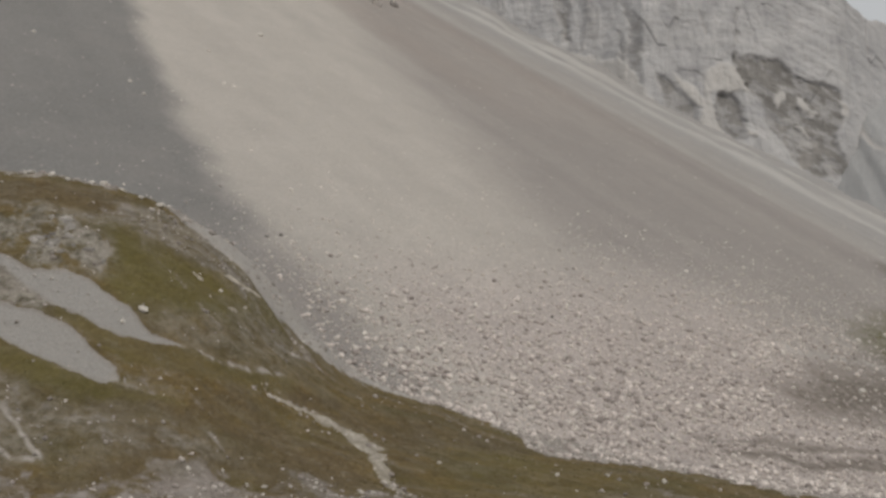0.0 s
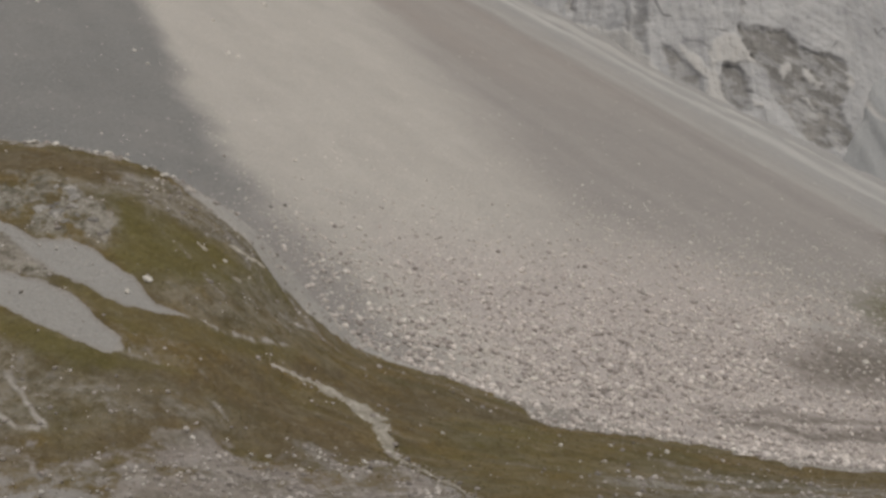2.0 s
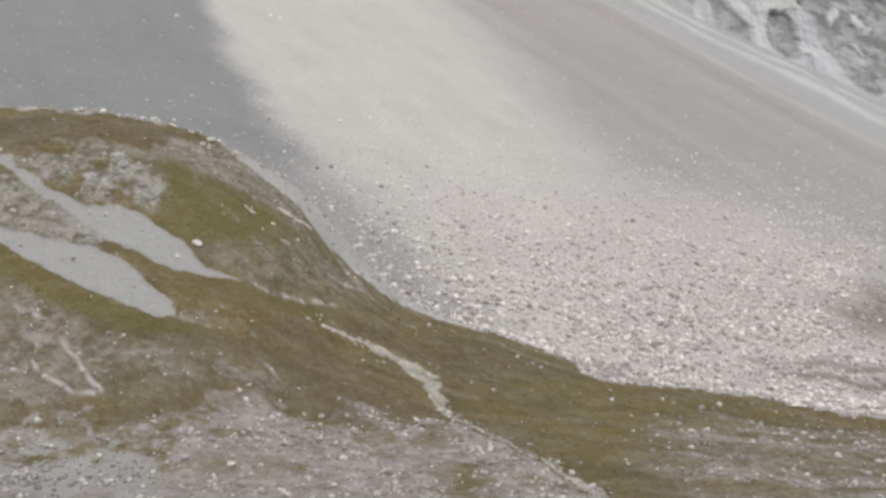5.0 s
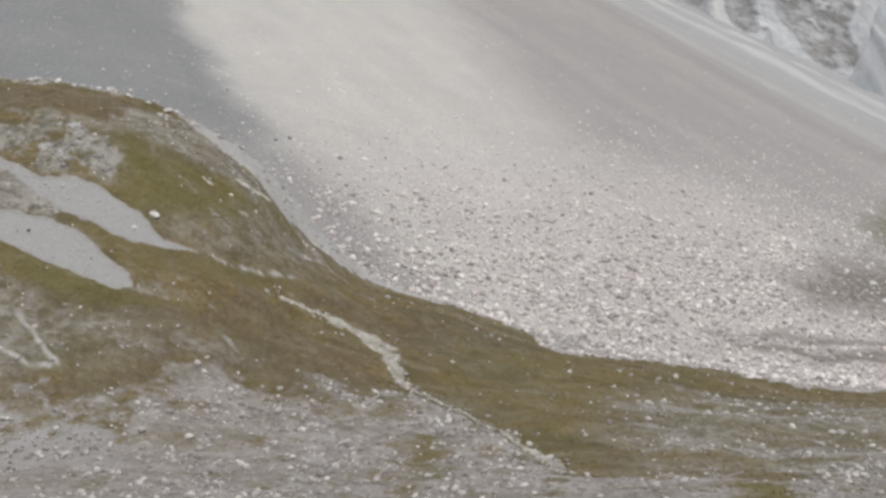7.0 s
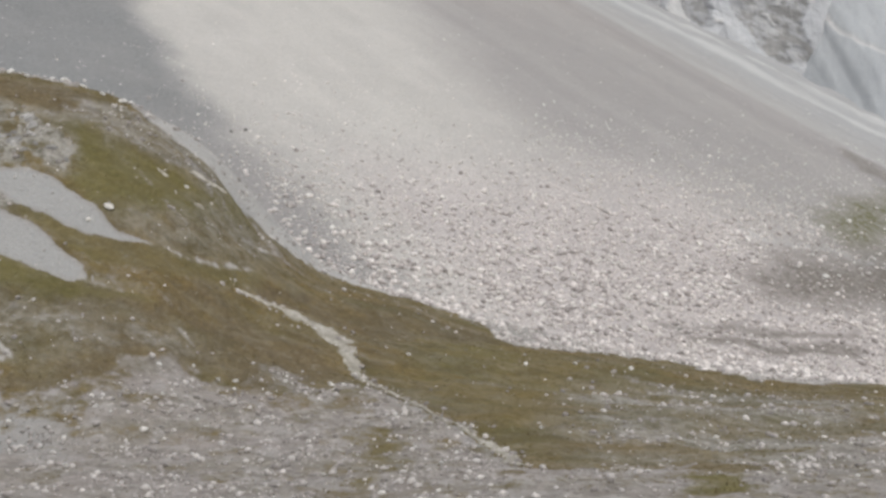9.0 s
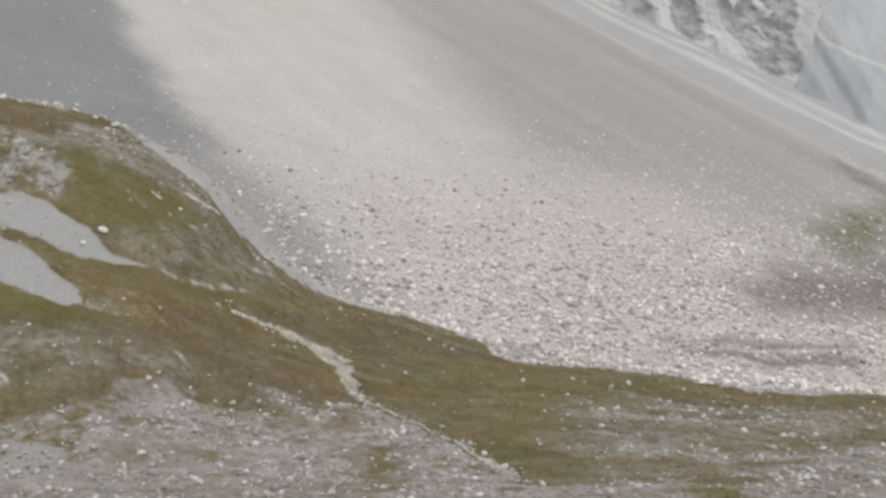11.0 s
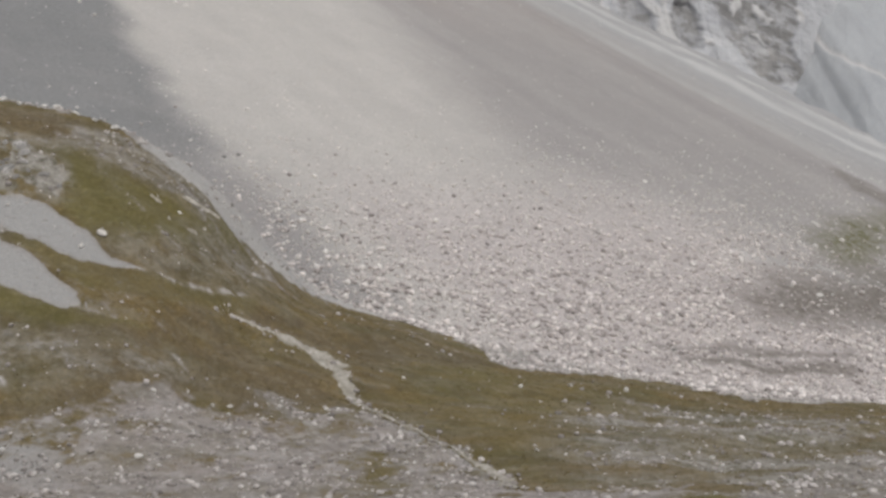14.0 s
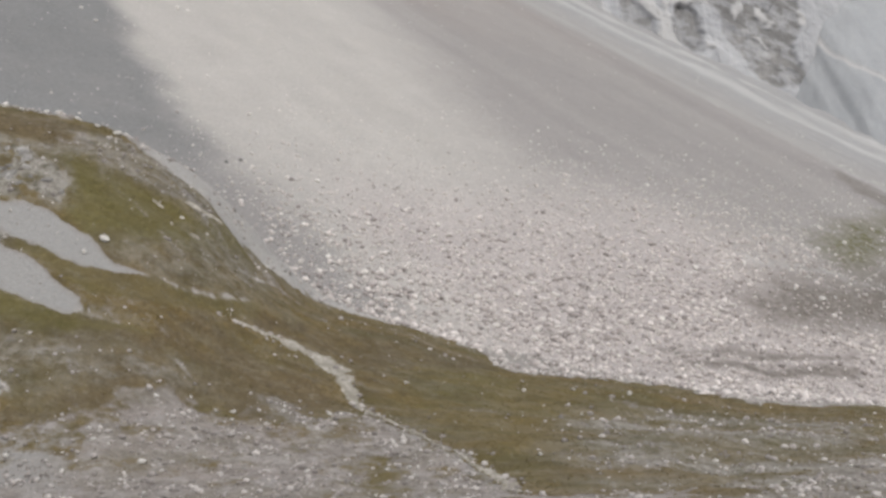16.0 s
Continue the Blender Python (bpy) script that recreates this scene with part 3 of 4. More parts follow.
def ground_cover(x, y):
    """Turf, lushness, fine gravel, peat with painted shade, chalk and rust, each from 0 to 1."""
    wx, wy = x + 1.0 * fbm(x, y, 3.0, 4, 1, 0.6), y + 1.5 * fbm(x, y, 4.2, 5, 2, 0.62)
    nx, ny = x + 0.25 * fbm(x, y, 1.2, 3, 3), y + 0.25 * fbm(x, y, 1.3, 3, 5)
    sx, sy = x + 0.35 * fbm(x, y, 2.6, 2, 3), y + 0.3 * fbm(x, y, 2.8, 2, 5)
    mx, my = x + 0.6 * fbm(x, y, 2.0, 4, 3, 0.6), y + 0.6 * fbm(x, y, 2.2, 4, 5, 0.6)
    turf = smooth((wy + 1.6 * fbm(x, y, 1.7, 3, 5, 0.6) - np.interp(wx, RUBBLE_X, RUBBLE_Y)) / 5.0 + 0.5)
    past = my - np.interp(mx, TOE_X, TOE_Y)
    mixed = inside(MIXED_SLOPE, wx, wy, 4)
    turf = turf * (1 - 0.5 * mixed * smooth(0.5 + 1.3 * fbm(x, y, 1.3, 4, 4, 0.7)))
    stripes = 0.5 + 0.5 * np.sin(y * 0.55 + 2.2 * fbm(x * 0.25, y, 7, 3, 4))
    turf = turf * (1 - inside(STRIPED_FLAT, wx, wy, 9) * (0.2 + 0.5 * stripes))
    along, across = 0.93 * x - 0.36 * y, 0.36 * x + 0.93 * y
    worn = fbm(along * 0.28, across, 2.6, 4, 6)
    turf = turf * (1 - 0.35 * smooth((worn - 0.35) / 0.5) * smooth((y - 96) / 10))
    fringe = smooth((y - np.interp(x, RUBBLE_X, RUBBLE_Y) + 14) / 12)
    turf = np.maximum(turf, (0.42 + 0.14 * fringe) * smooth(0.24 + 0.04 * fringe + 1.1 * fbm(x, y, 3.2, 5, 7, 0.62)) * (y < 125))
    bare = np.maximum(inside(BARE_ROCK, wx, my, 2.6) * smooth(0.75 + 1.2 * fbm(x, y, 1.6, 4, 1, 0.7)), 0.95 * inside(BARE_STEP, nx, ny, 0.8))
    thin, faded = inside(THIN_TURF, mx, my, 2.0), inside(FADED_FLANK, mx, my, 3)
    turf = turf * (1 - 0.55 * bare) * (1 - 0.4 * thin) * (1 - 0.25 * faded)
    strip, ridge, brow = inside(OLIVE_STRIP, nx, ny, 1.0), inside(RIDGE_TURF, nx, ny, 0.8), inside(CREST_TURF, mx, my, 1.6)
    rusty = inside(RUSTY_SADDLE, wx, wy, 5)
    turf = np.maximum(turf, np.maximum(np.maximum(0.95 * strip, 0.9 * ridge), np.maximum(0.8 * brow, 0.9 * rusty)))
    turf = np.maximum(turf, np.maximum(0.62 * inside(LOW_TURF, wx, wy, 4), np.maximum(0.66 * inside(TURF_ISLAND, wx, wy, 5), 0.95 * inside(GREEN_ISLAND, wx, wy, 3))))
    gravel = np.maximum(inside(CHUTE_UPPER, sx, sy, 1.0) * (1 - 0.5 * smooth((-39.5 - x) / 2) * smooth(0.5 + 1.2 * fbm(x, y, 1.5, 3, 2))), inside(CHUTE_LOWER, sx, sy, 1.0) * (1 - 0.55 * smooth((x + 29.5) / 3.5) * smooth(0.4 + 1.4 * fbm(x, y, 0.9, 3, 4))))
    ashen = np.maximum(np.maximum(bare, 0.55 * mixed), np.maximum(np.maximum(0.55 * thin, 0.4 * faded), (0.35 + 0.45 * stripes) * inside(STRIPED_FLAT, wx, wy, 9))) * (1 - np.clip(strip + ridge + brow, 0, 1)) * (1 - gravel)
    beyond = smooth(past / 0.9 + 0.5)
    turf = turf * (1 - beyond)
    # the bare rim along the moraine's edge, and the stony top of the knoll
    rim = beyond * smooth((x + 29) / 3) * smooth((3 - x) / 7)
    stony = smooth((y - np.interp(x, EASED_X, EASED_Y) + 3.4 + 1.2 * fbm(x, y, 2.0, 3, 3)) / 1.0) * smooth((-33 - x) / 3)
    turf = turf * (1 - 0.75 * stony)
    gravel = np.maximum(gravel, np.maximum(rim, beyond * 0.35))
    turf = turf * (1 - smooth((gravel - 0.36) / 0.3)) * (x * x + (y - 110) ** 2 < 300 ** 2)
    gravel = np.maximum(gravel, 0.6 * inside(PALE_RUBBLE, wx, wy, 5))
    gravel = np.maximum(gravel, 0.5 * near_line(PATH_LINE, x + 0.7 * fbm(x, y, 1.5, 3, 2), y + 0.7 * fbm(x, y, 1.3, 3, 6), 1.3))
    chalk = np.maximum(0.9 * rim, 0.6 * beyond * smooth((x + 5) / 3)) * (0.75 + 0.35 * fbm(x, y, 2.0, 3, 1))
    chalk = chalk * (1 - 0.5 * inside(SILT_WEDGE, mx, my, 2))
    chalk = np.maximum(chalk, 0.75 * stony * smooth(0.45 + 1.2 * fbm(x, y, 1.4, 3, 2)))
    chalk = np.maximum(chalk, 0.4 * inside(BARE_ROCK, mx, my, 2) * smooth(0.9 * fbm(x, y, 1.5, 4, 5, 0.65)))
    for line in BARE_STREAKS[5:]:
        chalk = np.maximum(chalk, (0.5 + 0.7 * fbm(x, y, 0.8, 3, 6)) * near_line(line, x + 0.1 * fbm(x, y, 1.2, 3, 2), y + 0.1 * fbm(x, y, 1.0, 3, 4), 0.34))
    lush = 0.4 * inside(TURF_ISLAND, wx, wy, 5) + 0.3 * inside(OLIVE_FLAT, wx, wy, 6) + inside(LUSH_FLANK, mx, my, 3) + 0.75 * strip + 0.5 * ridge + 0.9 * inside(GREEN_ISLAND, wx, wy, 3)
    peat_and_shade = 0.8 * inside(BROWN_SHADED_VERGE, mx, wy, 3) + 0.9 * brow + 0.35 * ridge + inside(PEAT_FLANK, x + 2 * fbm(x, y, 5, 4, 2), y + 2 * fbm(x, y, 5, 4, 6), 3) + 0.6 * mixed + 0.3 * inside(TURF_ISLAND, wx, wy, 5)
    # ridge and bank shadow goes into the ground colour along these lines
    for line in SHADOW_STREAKS:
        peat_and_shade = np.maximum(peat_and_shade, 1.3 * near_line(line, x + 0.2 * fbm(x, y, 1.2, 3, 2), y + 0.2 * fbm(x, y, 1.0, 3, 4), 0.8))
    return turf * (1 - 0.8 * np.clip(chalk, 0, 1)), lush, gravel, peat_and_shade, chalk, rusty, ashen


def build_ground():
    fine = np.arange(-0.41, 0.4101, 0.00125)
    coarse = np.linspace(0.41, 2 * math.pi - 0.41, 90)[1:-1]
    angle = np.concatenate([fine, coarse])
    reach = np.concatenate([[0.001, 3, 6, 14, 24, 34, 44, 52, 58, 62], 65 * np.exp(np.arange(0, 0.42, 0.0034)), np.arange(99, 148, 0.2), np.geomspace(148.4, 183, 70), np.geomspace(186, 5600, 44)])
    a, r = np.meshgrid(angle, reach)
    x, y = r * np.sin(a) + 0.4, r * np.cos(a) - 0.3
    turf, lush, gravel, peat_and_shade, chalk, rusty, ashen = ground_cover(x, y)
    z = ground_height(x, y) - 0.10 * gravel * (y < 122) + 0.12 * inside(RIDGE_TURF, x, y, 2.5) + 0.07 * turf * fbm(x, y, 0.9, 3, 6)
    # the land lies lower under the foot of the scree
    z = z - 3.0 * smooth((np.hypot(x, y) - 190) / 60) * (np.abs(a) < 0.6)
    ob = grid_object("ground", np.stack([x, y, z], -1), MAT_GROUND, True, {"turf": turf, "lush": lush, "gravel": gravel, "peat_and_shade": peat_and_shade, "chalk": chalk, "rusty": rusty, "ashen": ashen}, True)
    return tagged(ob, "dry grassy moraine and grey rubble below the scree", "ground", kind="structure")


SCREE_TURF = [(68.6, 240.1), (90.2, 266.3), (97.5, 277.3), (69.4, 218.4), (64.4, 215.6), (63.0, 221.7)]
SCREE_EARTH = [(48.0, 199.5), (54.3, 204.5), (74.4, 221.8), (80.1, 222.1), (74.1, 202.8), (52.5, 185.6), (45.7, 183.2), (42.2, 184.3), (44.6, 191.5)]
SCREE_TRACK = [(46.3, 204.5), (53.2, 208.3), (60.7, 210.3), (67.9, 211.2), (76.8, 216.6)]
SCREE_BAND = [(25.9, 163.0), (35.2, 168.8), (47.2, 174.4), (57.3, 179.9), (56.8, 178.2), (46.7, 172.4), (34.8, 166.8), (25.7, 161.8)]
LOWER_BAND = [(29.7, 161.6), (36.6, 165.4), (46.2, 170.7), (55.9, 175.3), (54.8, 171.8), (45.3, 167.3), (36.0, 162.6), (30.2, 160.4)]
SCREE_LEVEE = [(83.4, 288.9), (89.1, 288.0), (95.4, 281.9), (99.6, 280.4), (92.0, 271.9), (85.0, 278.4)]


def fan(x, y):
    """Bearing in degrees and distance from the scree's apex."""
    dx, dy = x - APEX[0], y - APEX[1]
    return np.degrees(np.arctan2(dx, -dy)), np.hypot(dx, dy)


# bearings between which the pale fan lies, by distance from the apex
PALE_REACH = (464, 500, 520, 535, 550, 562, 575, 588, 604, 620, 630)
PALE_FROM = (33.6, 32.65, 32.1, 31.85, 31.65, 31.42, 31.28, 31.2, 31.27, 31.4, 31.55)
PALE_TO = (41.4, 39.7, 38.9, 38.5, 38.1, 37.5, 37.0, 36.6, 36.2, 35.7, 35.4)


def scree_cover(x, y):
    a, r = fan(x, y)
    w = a + 0.10 * fbm(a * 1.4, r * 0.02, 1.0, 3, 1) + 0.10 * fbm(x, y, 5, 4, 2, 0.65) + 0.08 * fbm(x, y, 12, 4, 7, 0.6)
    pale = smooth((w - np.interp(r, PALE_REACH, PALE_FROM)) / 0.75 + 0.5)
    toe = smooth((r - 585) / 55)
    right = smooth((w - np.interp(r, PALE_REACH, PALE_TO)) / 3.4 + 0.5)
    mauve = right * (0.97 - 0.15 * toe)
    streaks = 0.5 + 0.5 * fbm(a * 0.9, r * 0.006, 1.0, 3, 4)
    mauve = np.clip(mauve * (0.86 + 0.28 * streaks), 0, 1)
    rust = 0.3 * smooth((w - 39) / 2) * smooth((47 - w) / 2) * smooth((560 - r) / 50) * (0.4 + streaks)
    beyond = smooth((w - 46.0) / 2.5)
    pale = pale * (1 - 0.45 * beyond) + 0.0
    mauve = mauve * (1 - 0.75 * beyond)
    rosy = smooth((r - 598) / 30) * smooth((w - 31.6) / 1.6) * smooth((40.5 - w) / 4)
    mauve = mauve * (1 - 0.6 * rosy)
    bright = (0.9 * np.exp(-((w - 54.6) / 1.1) ** 2) + 0.7 * np.exp(-((w - 51.4) / 0.5) ** 2) + 0.35 * np.exp(-((w - 47.2) / 0.4) ** 2)) * (0.5 + streaks)
    bright = bright * smooth((640 - r) / 40)
    mauve = np.maximum(mauve, 0.85 * smooth((r - 590) / 35) * smooth((32.2 - w) / 1.2))
    wx, wy = x + 2.5 * fbm(x, y, 7, 4, 3), y + 2.5 * fbm(x, y, 7, 4, 5)
    turf = 0.85 * inside(SCREE_TURF, wx, wy, 9)
    earth = np.maximum(0.85 * inside(SCREE_EARTH, wx, wy, 13), 0.5 * inside(SCREE_LEVEE, wx, wy, 3))
    earth = np.maximum(earth, np.maximum(0.7 * inside(SCREE_BAND, wx, y + 0.8 * fbm(x, y, 5, 3, 5), 2), 0.8 * inside(LOWER_BAND, wx, y + 0.8 * fbm(x, y, 5, 3, 5), 2.5)))
    bright = np.maximum(bright, 0.5 * near_line(SCREE_TRACK, x + 1.5 * fbm(x, y, 7, 3, 2), y + 1.5 * fbm(x, y, 6, 3, 4), 2.6))
    return {"pale": pale, "mauve": mauve, "rust": rust, "turf": turf, "earth": earth, "rosy": rosy, "cool": 0.75 * smooth((w - 45.5) / 5.5), "bright": np.clip(bright, 0, 1),
            "streak": 0.5 + 0.12 * fbm(a * 2.2, r * 0.012, 1.0, 4, 3) + 0.09 * fbm(x, y, 5.5, 4, 6, 0.65)}


def build_scree():
    bearing = np.concatenate([np.linspace(-25, 20, 40)[:-1], np.arange(20, 66, 0.075), np.linspace(66, 120, 50)])
    reach = np.concatenate([np.linspace(4, 330, 70)[:-1], np.arange(330, 560, 1.3), np.arange(560, 690, 0.55)])
    a, r = np.meshgrid(np.radians(bearing), reach)
    x, y = APEX[0] + r * np.sin(a), APEX[1] - r * np.cos(a)
    z = scree_height(x, y)
    ob = grid_object("scree_slope", np.stack([x, y, z], -1), MAT_SCREE, False, scree_cover(x, y))
    return tagged(ob, "steep fan of pale and slate-grey scree below the cliff", "scree slope", kind="structure")


# foot of the rock wall in plan with its height, and the wall's top
FOOT_X = (-1200, -900, -620, -400, -150, 0, 40, 54, 80, 118, 128, 150, 190, 300, 500, 1200)
FOOT_Y = (980, 900, 800, 735, 605, 500, 462, 440, 431, 431, 440, 462, 500, 600, 690, 800)
FOOT_Z = (300, 330, 340, 345, 220, 128, 98, 80, 66, 52, 52, 50, 45, 35, 20, -10)
TOP_X = (-1200, -620, -400, -150, 0, 60, 100, 119.6, 129.6, 142.7, 160, 200, 300, 500, 1200)
TOP_Z = (400, 470, 480, 360, 235, 178, 142, 125.5, 123.4, 121, 119, 112, 90, 60, 20)
# where the talus apron meets the wall, and the gully down it
APRON_X = (110, 115, 117.5, 119.5, 123, 124.7, 128.8, 139, 160, 200, 300, 500)
APRON_Z = (50, 58.5, 62.5, 67.5, 72.5, 77.9, 84.9, 95.5, 104, 106, 80, 45)
APRON_GULLY = [(124.8, 82), (126.2, 73.3), (129.3, 67.8), (134.0, 63.7), (139.1, 57.9), (146, 50)]


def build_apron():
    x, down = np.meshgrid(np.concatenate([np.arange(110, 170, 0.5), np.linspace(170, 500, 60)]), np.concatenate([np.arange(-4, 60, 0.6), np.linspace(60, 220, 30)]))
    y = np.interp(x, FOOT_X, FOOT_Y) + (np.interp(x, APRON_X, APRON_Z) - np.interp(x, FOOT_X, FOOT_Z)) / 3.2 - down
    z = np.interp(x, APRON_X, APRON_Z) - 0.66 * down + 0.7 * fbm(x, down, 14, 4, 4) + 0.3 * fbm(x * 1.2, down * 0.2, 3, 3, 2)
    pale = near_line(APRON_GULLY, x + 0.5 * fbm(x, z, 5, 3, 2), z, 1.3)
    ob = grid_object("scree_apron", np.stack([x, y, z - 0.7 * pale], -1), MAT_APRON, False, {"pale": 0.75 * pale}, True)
    return tagged(ob, "distant grey talus apron, tinted blue for haze, with a pale gully", "scree slope", kind="structure")


def blocks(x, y, size, seed):
    """A random height for each broken block, constant over the block."""
    table = LATTICES[seed % 8]
    x, y = x / size, y / size
    ix, iy = np.floor(x).astype(int), np.floor(y).astype(int)
    best, value = np.full(np.shape(x), 9.0), np.zeros(np.shape(x))
    for dx in (-1, 0, 1):
        for dy in (-1, 0, 1):
            cx, cy = ix + dx, iy + dy
            px, py = cx + table[cx & 255, cy & 255], cy + table[(cx + 91) & 255, (cy + 37) & 255]
            d = np.maximum(np.abs(x - px), np.abs(y - py))
            near = d < best
            best = np.where(near, d, best)
            value = np.where(near, table[(cx + 13) & 255, (cy + 171) & 255] * 2 - 1, value)
    return value


# the wall's dark rock and shaded hollows, dusty ledges and clefts, along it and in height
DARK_ROCK_AND_SHADE = [[(83.1, 102.2), (90.7, 102.1), (98.2, 100.9), (101.7, 97.0), (107.3, 95.2), (112.8, 93.5), (118.3, 90.8), (118.8, 83.9), (115.1, 75.8), (118.0, 66.3), (117.5, 60.6), (106.5, 61.7), (99.6, 67.5), (97.2, 73.1), (93.0, 78.8), (90.7, 86.5), (87.2, 90.3), (84.7, 96.2)], [(76.6, 87.7), (79.7, 90.0), (82.4, 89.1), (85.5, 84.3), (84.9, 73.6), (81.6, 72.9), (78.2, 77.3), (76.3, 82.2)], [(58.4, 95.4), (62.0, 94.3), (65.4, 89.2), (69.7, 84.2), (70.4, 79.3), (64.3, 81.3), (60.8, 85.3), (59.2, 89.4)], [(26.7, 132.9), (30.6, 132.1), (30.5, 121.0), (31.4, 112.0), (29.5, 114.5), (27.6, 122.6)], [(47.9, 125.5), (52.8, 117.5), (54.2, 106.7), (52.3, 96.9), (48.8, 101.9), (49.7, 112.1)]]
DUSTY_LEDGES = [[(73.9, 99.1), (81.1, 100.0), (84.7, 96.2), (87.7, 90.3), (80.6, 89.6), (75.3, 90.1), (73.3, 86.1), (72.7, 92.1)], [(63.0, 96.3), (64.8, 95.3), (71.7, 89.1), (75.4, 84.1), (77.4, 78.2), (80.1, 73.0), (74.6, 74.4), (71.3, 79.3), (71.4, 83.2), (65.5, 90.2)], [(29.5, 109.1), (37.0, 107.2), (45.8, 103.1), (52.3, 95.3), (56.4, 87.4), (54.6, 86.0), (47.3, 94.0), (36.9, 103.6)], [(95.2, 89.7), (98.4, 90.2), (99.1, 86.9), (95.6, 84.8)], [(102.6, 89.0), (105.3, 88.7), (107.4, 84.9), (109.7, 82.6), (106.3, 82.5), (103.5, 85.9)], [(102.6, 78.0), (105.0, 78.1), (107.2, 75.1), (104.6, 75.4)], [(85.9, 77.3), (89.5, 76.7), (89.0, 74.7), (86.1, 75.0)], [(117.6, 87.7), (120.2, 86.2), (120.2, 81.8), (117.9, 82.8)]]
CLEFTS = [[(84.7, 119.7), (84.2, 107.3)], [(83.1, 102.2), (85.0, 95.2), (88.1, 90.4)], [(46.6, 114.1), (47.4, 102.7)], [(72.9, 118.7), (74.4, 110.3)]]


def build_cliff():
    """A rock wall as a sheet along its foot and up its face, then back over its top."""
    along = np.concatenate([np.linspace(-1200, -160, 70)[:-1], np.arange(-160, -24, 3.0), np.arange(-24, 152, 0.4), np.linspace(152, 1200, 90)])
    up = np.concatenate([np.arange(-30, 84, 0.36), np.arange(84, 150, 1.5)])
    x, rise = np.meshgrid(along, up)
    foot, top = np.interp(x, FOOT_X, FOOT_Z), np.interp(x, TOP_X, TOP_Z)
    top = top + 1.6 * fbm(x, x * 0, 11, 4, 3)
    z = foot + rise
    over = np.maximum(z - top, 0)
    z = np.minimum(z, top) - 0.15 * over
    y = np.interp(x, FOOT_X, FOOT_Y) + (np.minimum(foot + rise, top) - foot) / 3.2 + 2.5 * over
    wx, wz = x + 0.9 * fbm(x, z, 5, 4, 3, 0.6), z + 0.9 * fbm(x, z, 4, 4, 6, 0.6)
    dark = sum(inside(p, wx, wz, 2.2) * k for p, k in zip(DARK_ROCK_AND_SHADE, (0.95, 0.85, 0.85, 0.8, 0.5)))
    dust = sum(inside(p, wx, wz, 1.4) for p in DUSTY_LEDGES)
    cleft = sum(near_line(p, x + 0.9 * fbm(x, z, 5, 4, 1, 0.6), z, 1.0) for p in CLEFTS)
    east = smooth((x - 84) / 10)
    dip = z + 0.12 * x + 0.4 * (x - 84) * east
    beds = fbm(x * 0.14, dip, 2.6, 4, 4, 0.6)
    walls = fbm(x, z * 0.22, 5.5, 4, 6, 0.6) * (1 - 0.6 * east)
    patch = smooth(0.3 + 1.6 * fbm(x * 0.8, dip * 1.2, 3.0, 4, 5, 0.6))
    # darker rock, plus shade painted into the recesses that are sunk below
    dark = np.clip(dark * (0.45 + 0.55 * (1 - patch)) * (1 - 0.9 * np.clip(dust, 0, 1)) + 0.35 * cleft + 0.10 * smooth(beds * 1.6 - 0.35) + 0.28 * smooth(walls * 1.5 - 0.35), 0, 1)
    near = (rise > -28) & (over <= 0) & (x > -160) & (x < 300)
    jut = (0.12 + 0.14 * east) * beds + 0.95 * walls + 0.4 * blocks(x * 1.3, dip * 0.7, 10.0, 3) + 0.12 * blocks(x * 1.4, dip * 0.8 + 3, 3.8, 5) + 0.14 * fbm(x, z, 1.3, 3, 2)
    sunk = sum(inside(p, wx, wz, 2.0) * k for p, k in zip(DARK_ROCK_AND_SHADE, (1.3, 1.7, 1.0, 1.6, 0.7)))
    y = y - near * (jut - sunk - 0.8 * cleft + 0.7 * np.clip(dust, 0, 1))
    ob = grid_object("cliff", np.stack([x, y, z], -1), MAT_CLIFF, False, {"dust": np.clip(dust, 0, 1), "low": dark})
    return tagged(ob, "broken grey limestone cliff with dusty ledges", "cliff", kind="structure")


PATH_HALF = (0.16, 0.24, 0.36, 0.5, 0.8, 1.15, 1.25, 1.1, 0.65, 0.4, 0.24, 0.18, 0.18, 0.22, 0.32, 0.42, 0.4)


def strip_rows(line, widths, lift, seed):
    """A strip along a line on the ground: rows of points, and the run along it."""
    p = np.array(line, float)
    run = np.concatenate([[0], np.cumsum(np.hypot(*np.diff(p, axis=0).T))])
    s = np.arange(0, run[-1], 0.2)
    k = np.ones(9) / 9
    x = np.convolve(np.pad(np.interp(s, run, p[:, 0]), 4, "edge"), k, "valid")
    y = np.convolve(np.pad(np.interp(s, run, p[:, 1]), 4, "edge"), k, "valid")
    dx, dy = np.gradient(x), np.gradient(y)
    n = np.hypot(dx, dy)
    nx, ny = dy / n, -dx / n
    half = np.interp(s, run, widths) * smooth(s / 1.2 + 0.15) * smooth((run[-1] - s) / 1.2 + 0.15)
    left = half * np.maximum(1.05 + 0.6 * fbm(s, s * 0 + seed, 1.1, 4, 2, 0.65), 0.25)
    right = half * np.maximum(1.05 + 0.6 * fbm(s, s * 0 + 9 + seed, 1.3, 4, 4, 0.65), 0.25)
    rows = []
    for f in np.linspace(-1, 1, 15):
        o = np.where(f < 0, f * left, f * right)
        px, py = x + nx * o, y + ny * o
        z = ground_height(px, py) + lift - (lift + 0.07) * abs(f) ** 3 + 0.05 * fbm(px, py, 0.8, 3, 3)
        rows.append(np.stack([px, py, z], -1))
    verge = np.abs(np.linspace(-1, 1, 15))[:, None] + 0 * s[None]
    return np.array(rows), verge


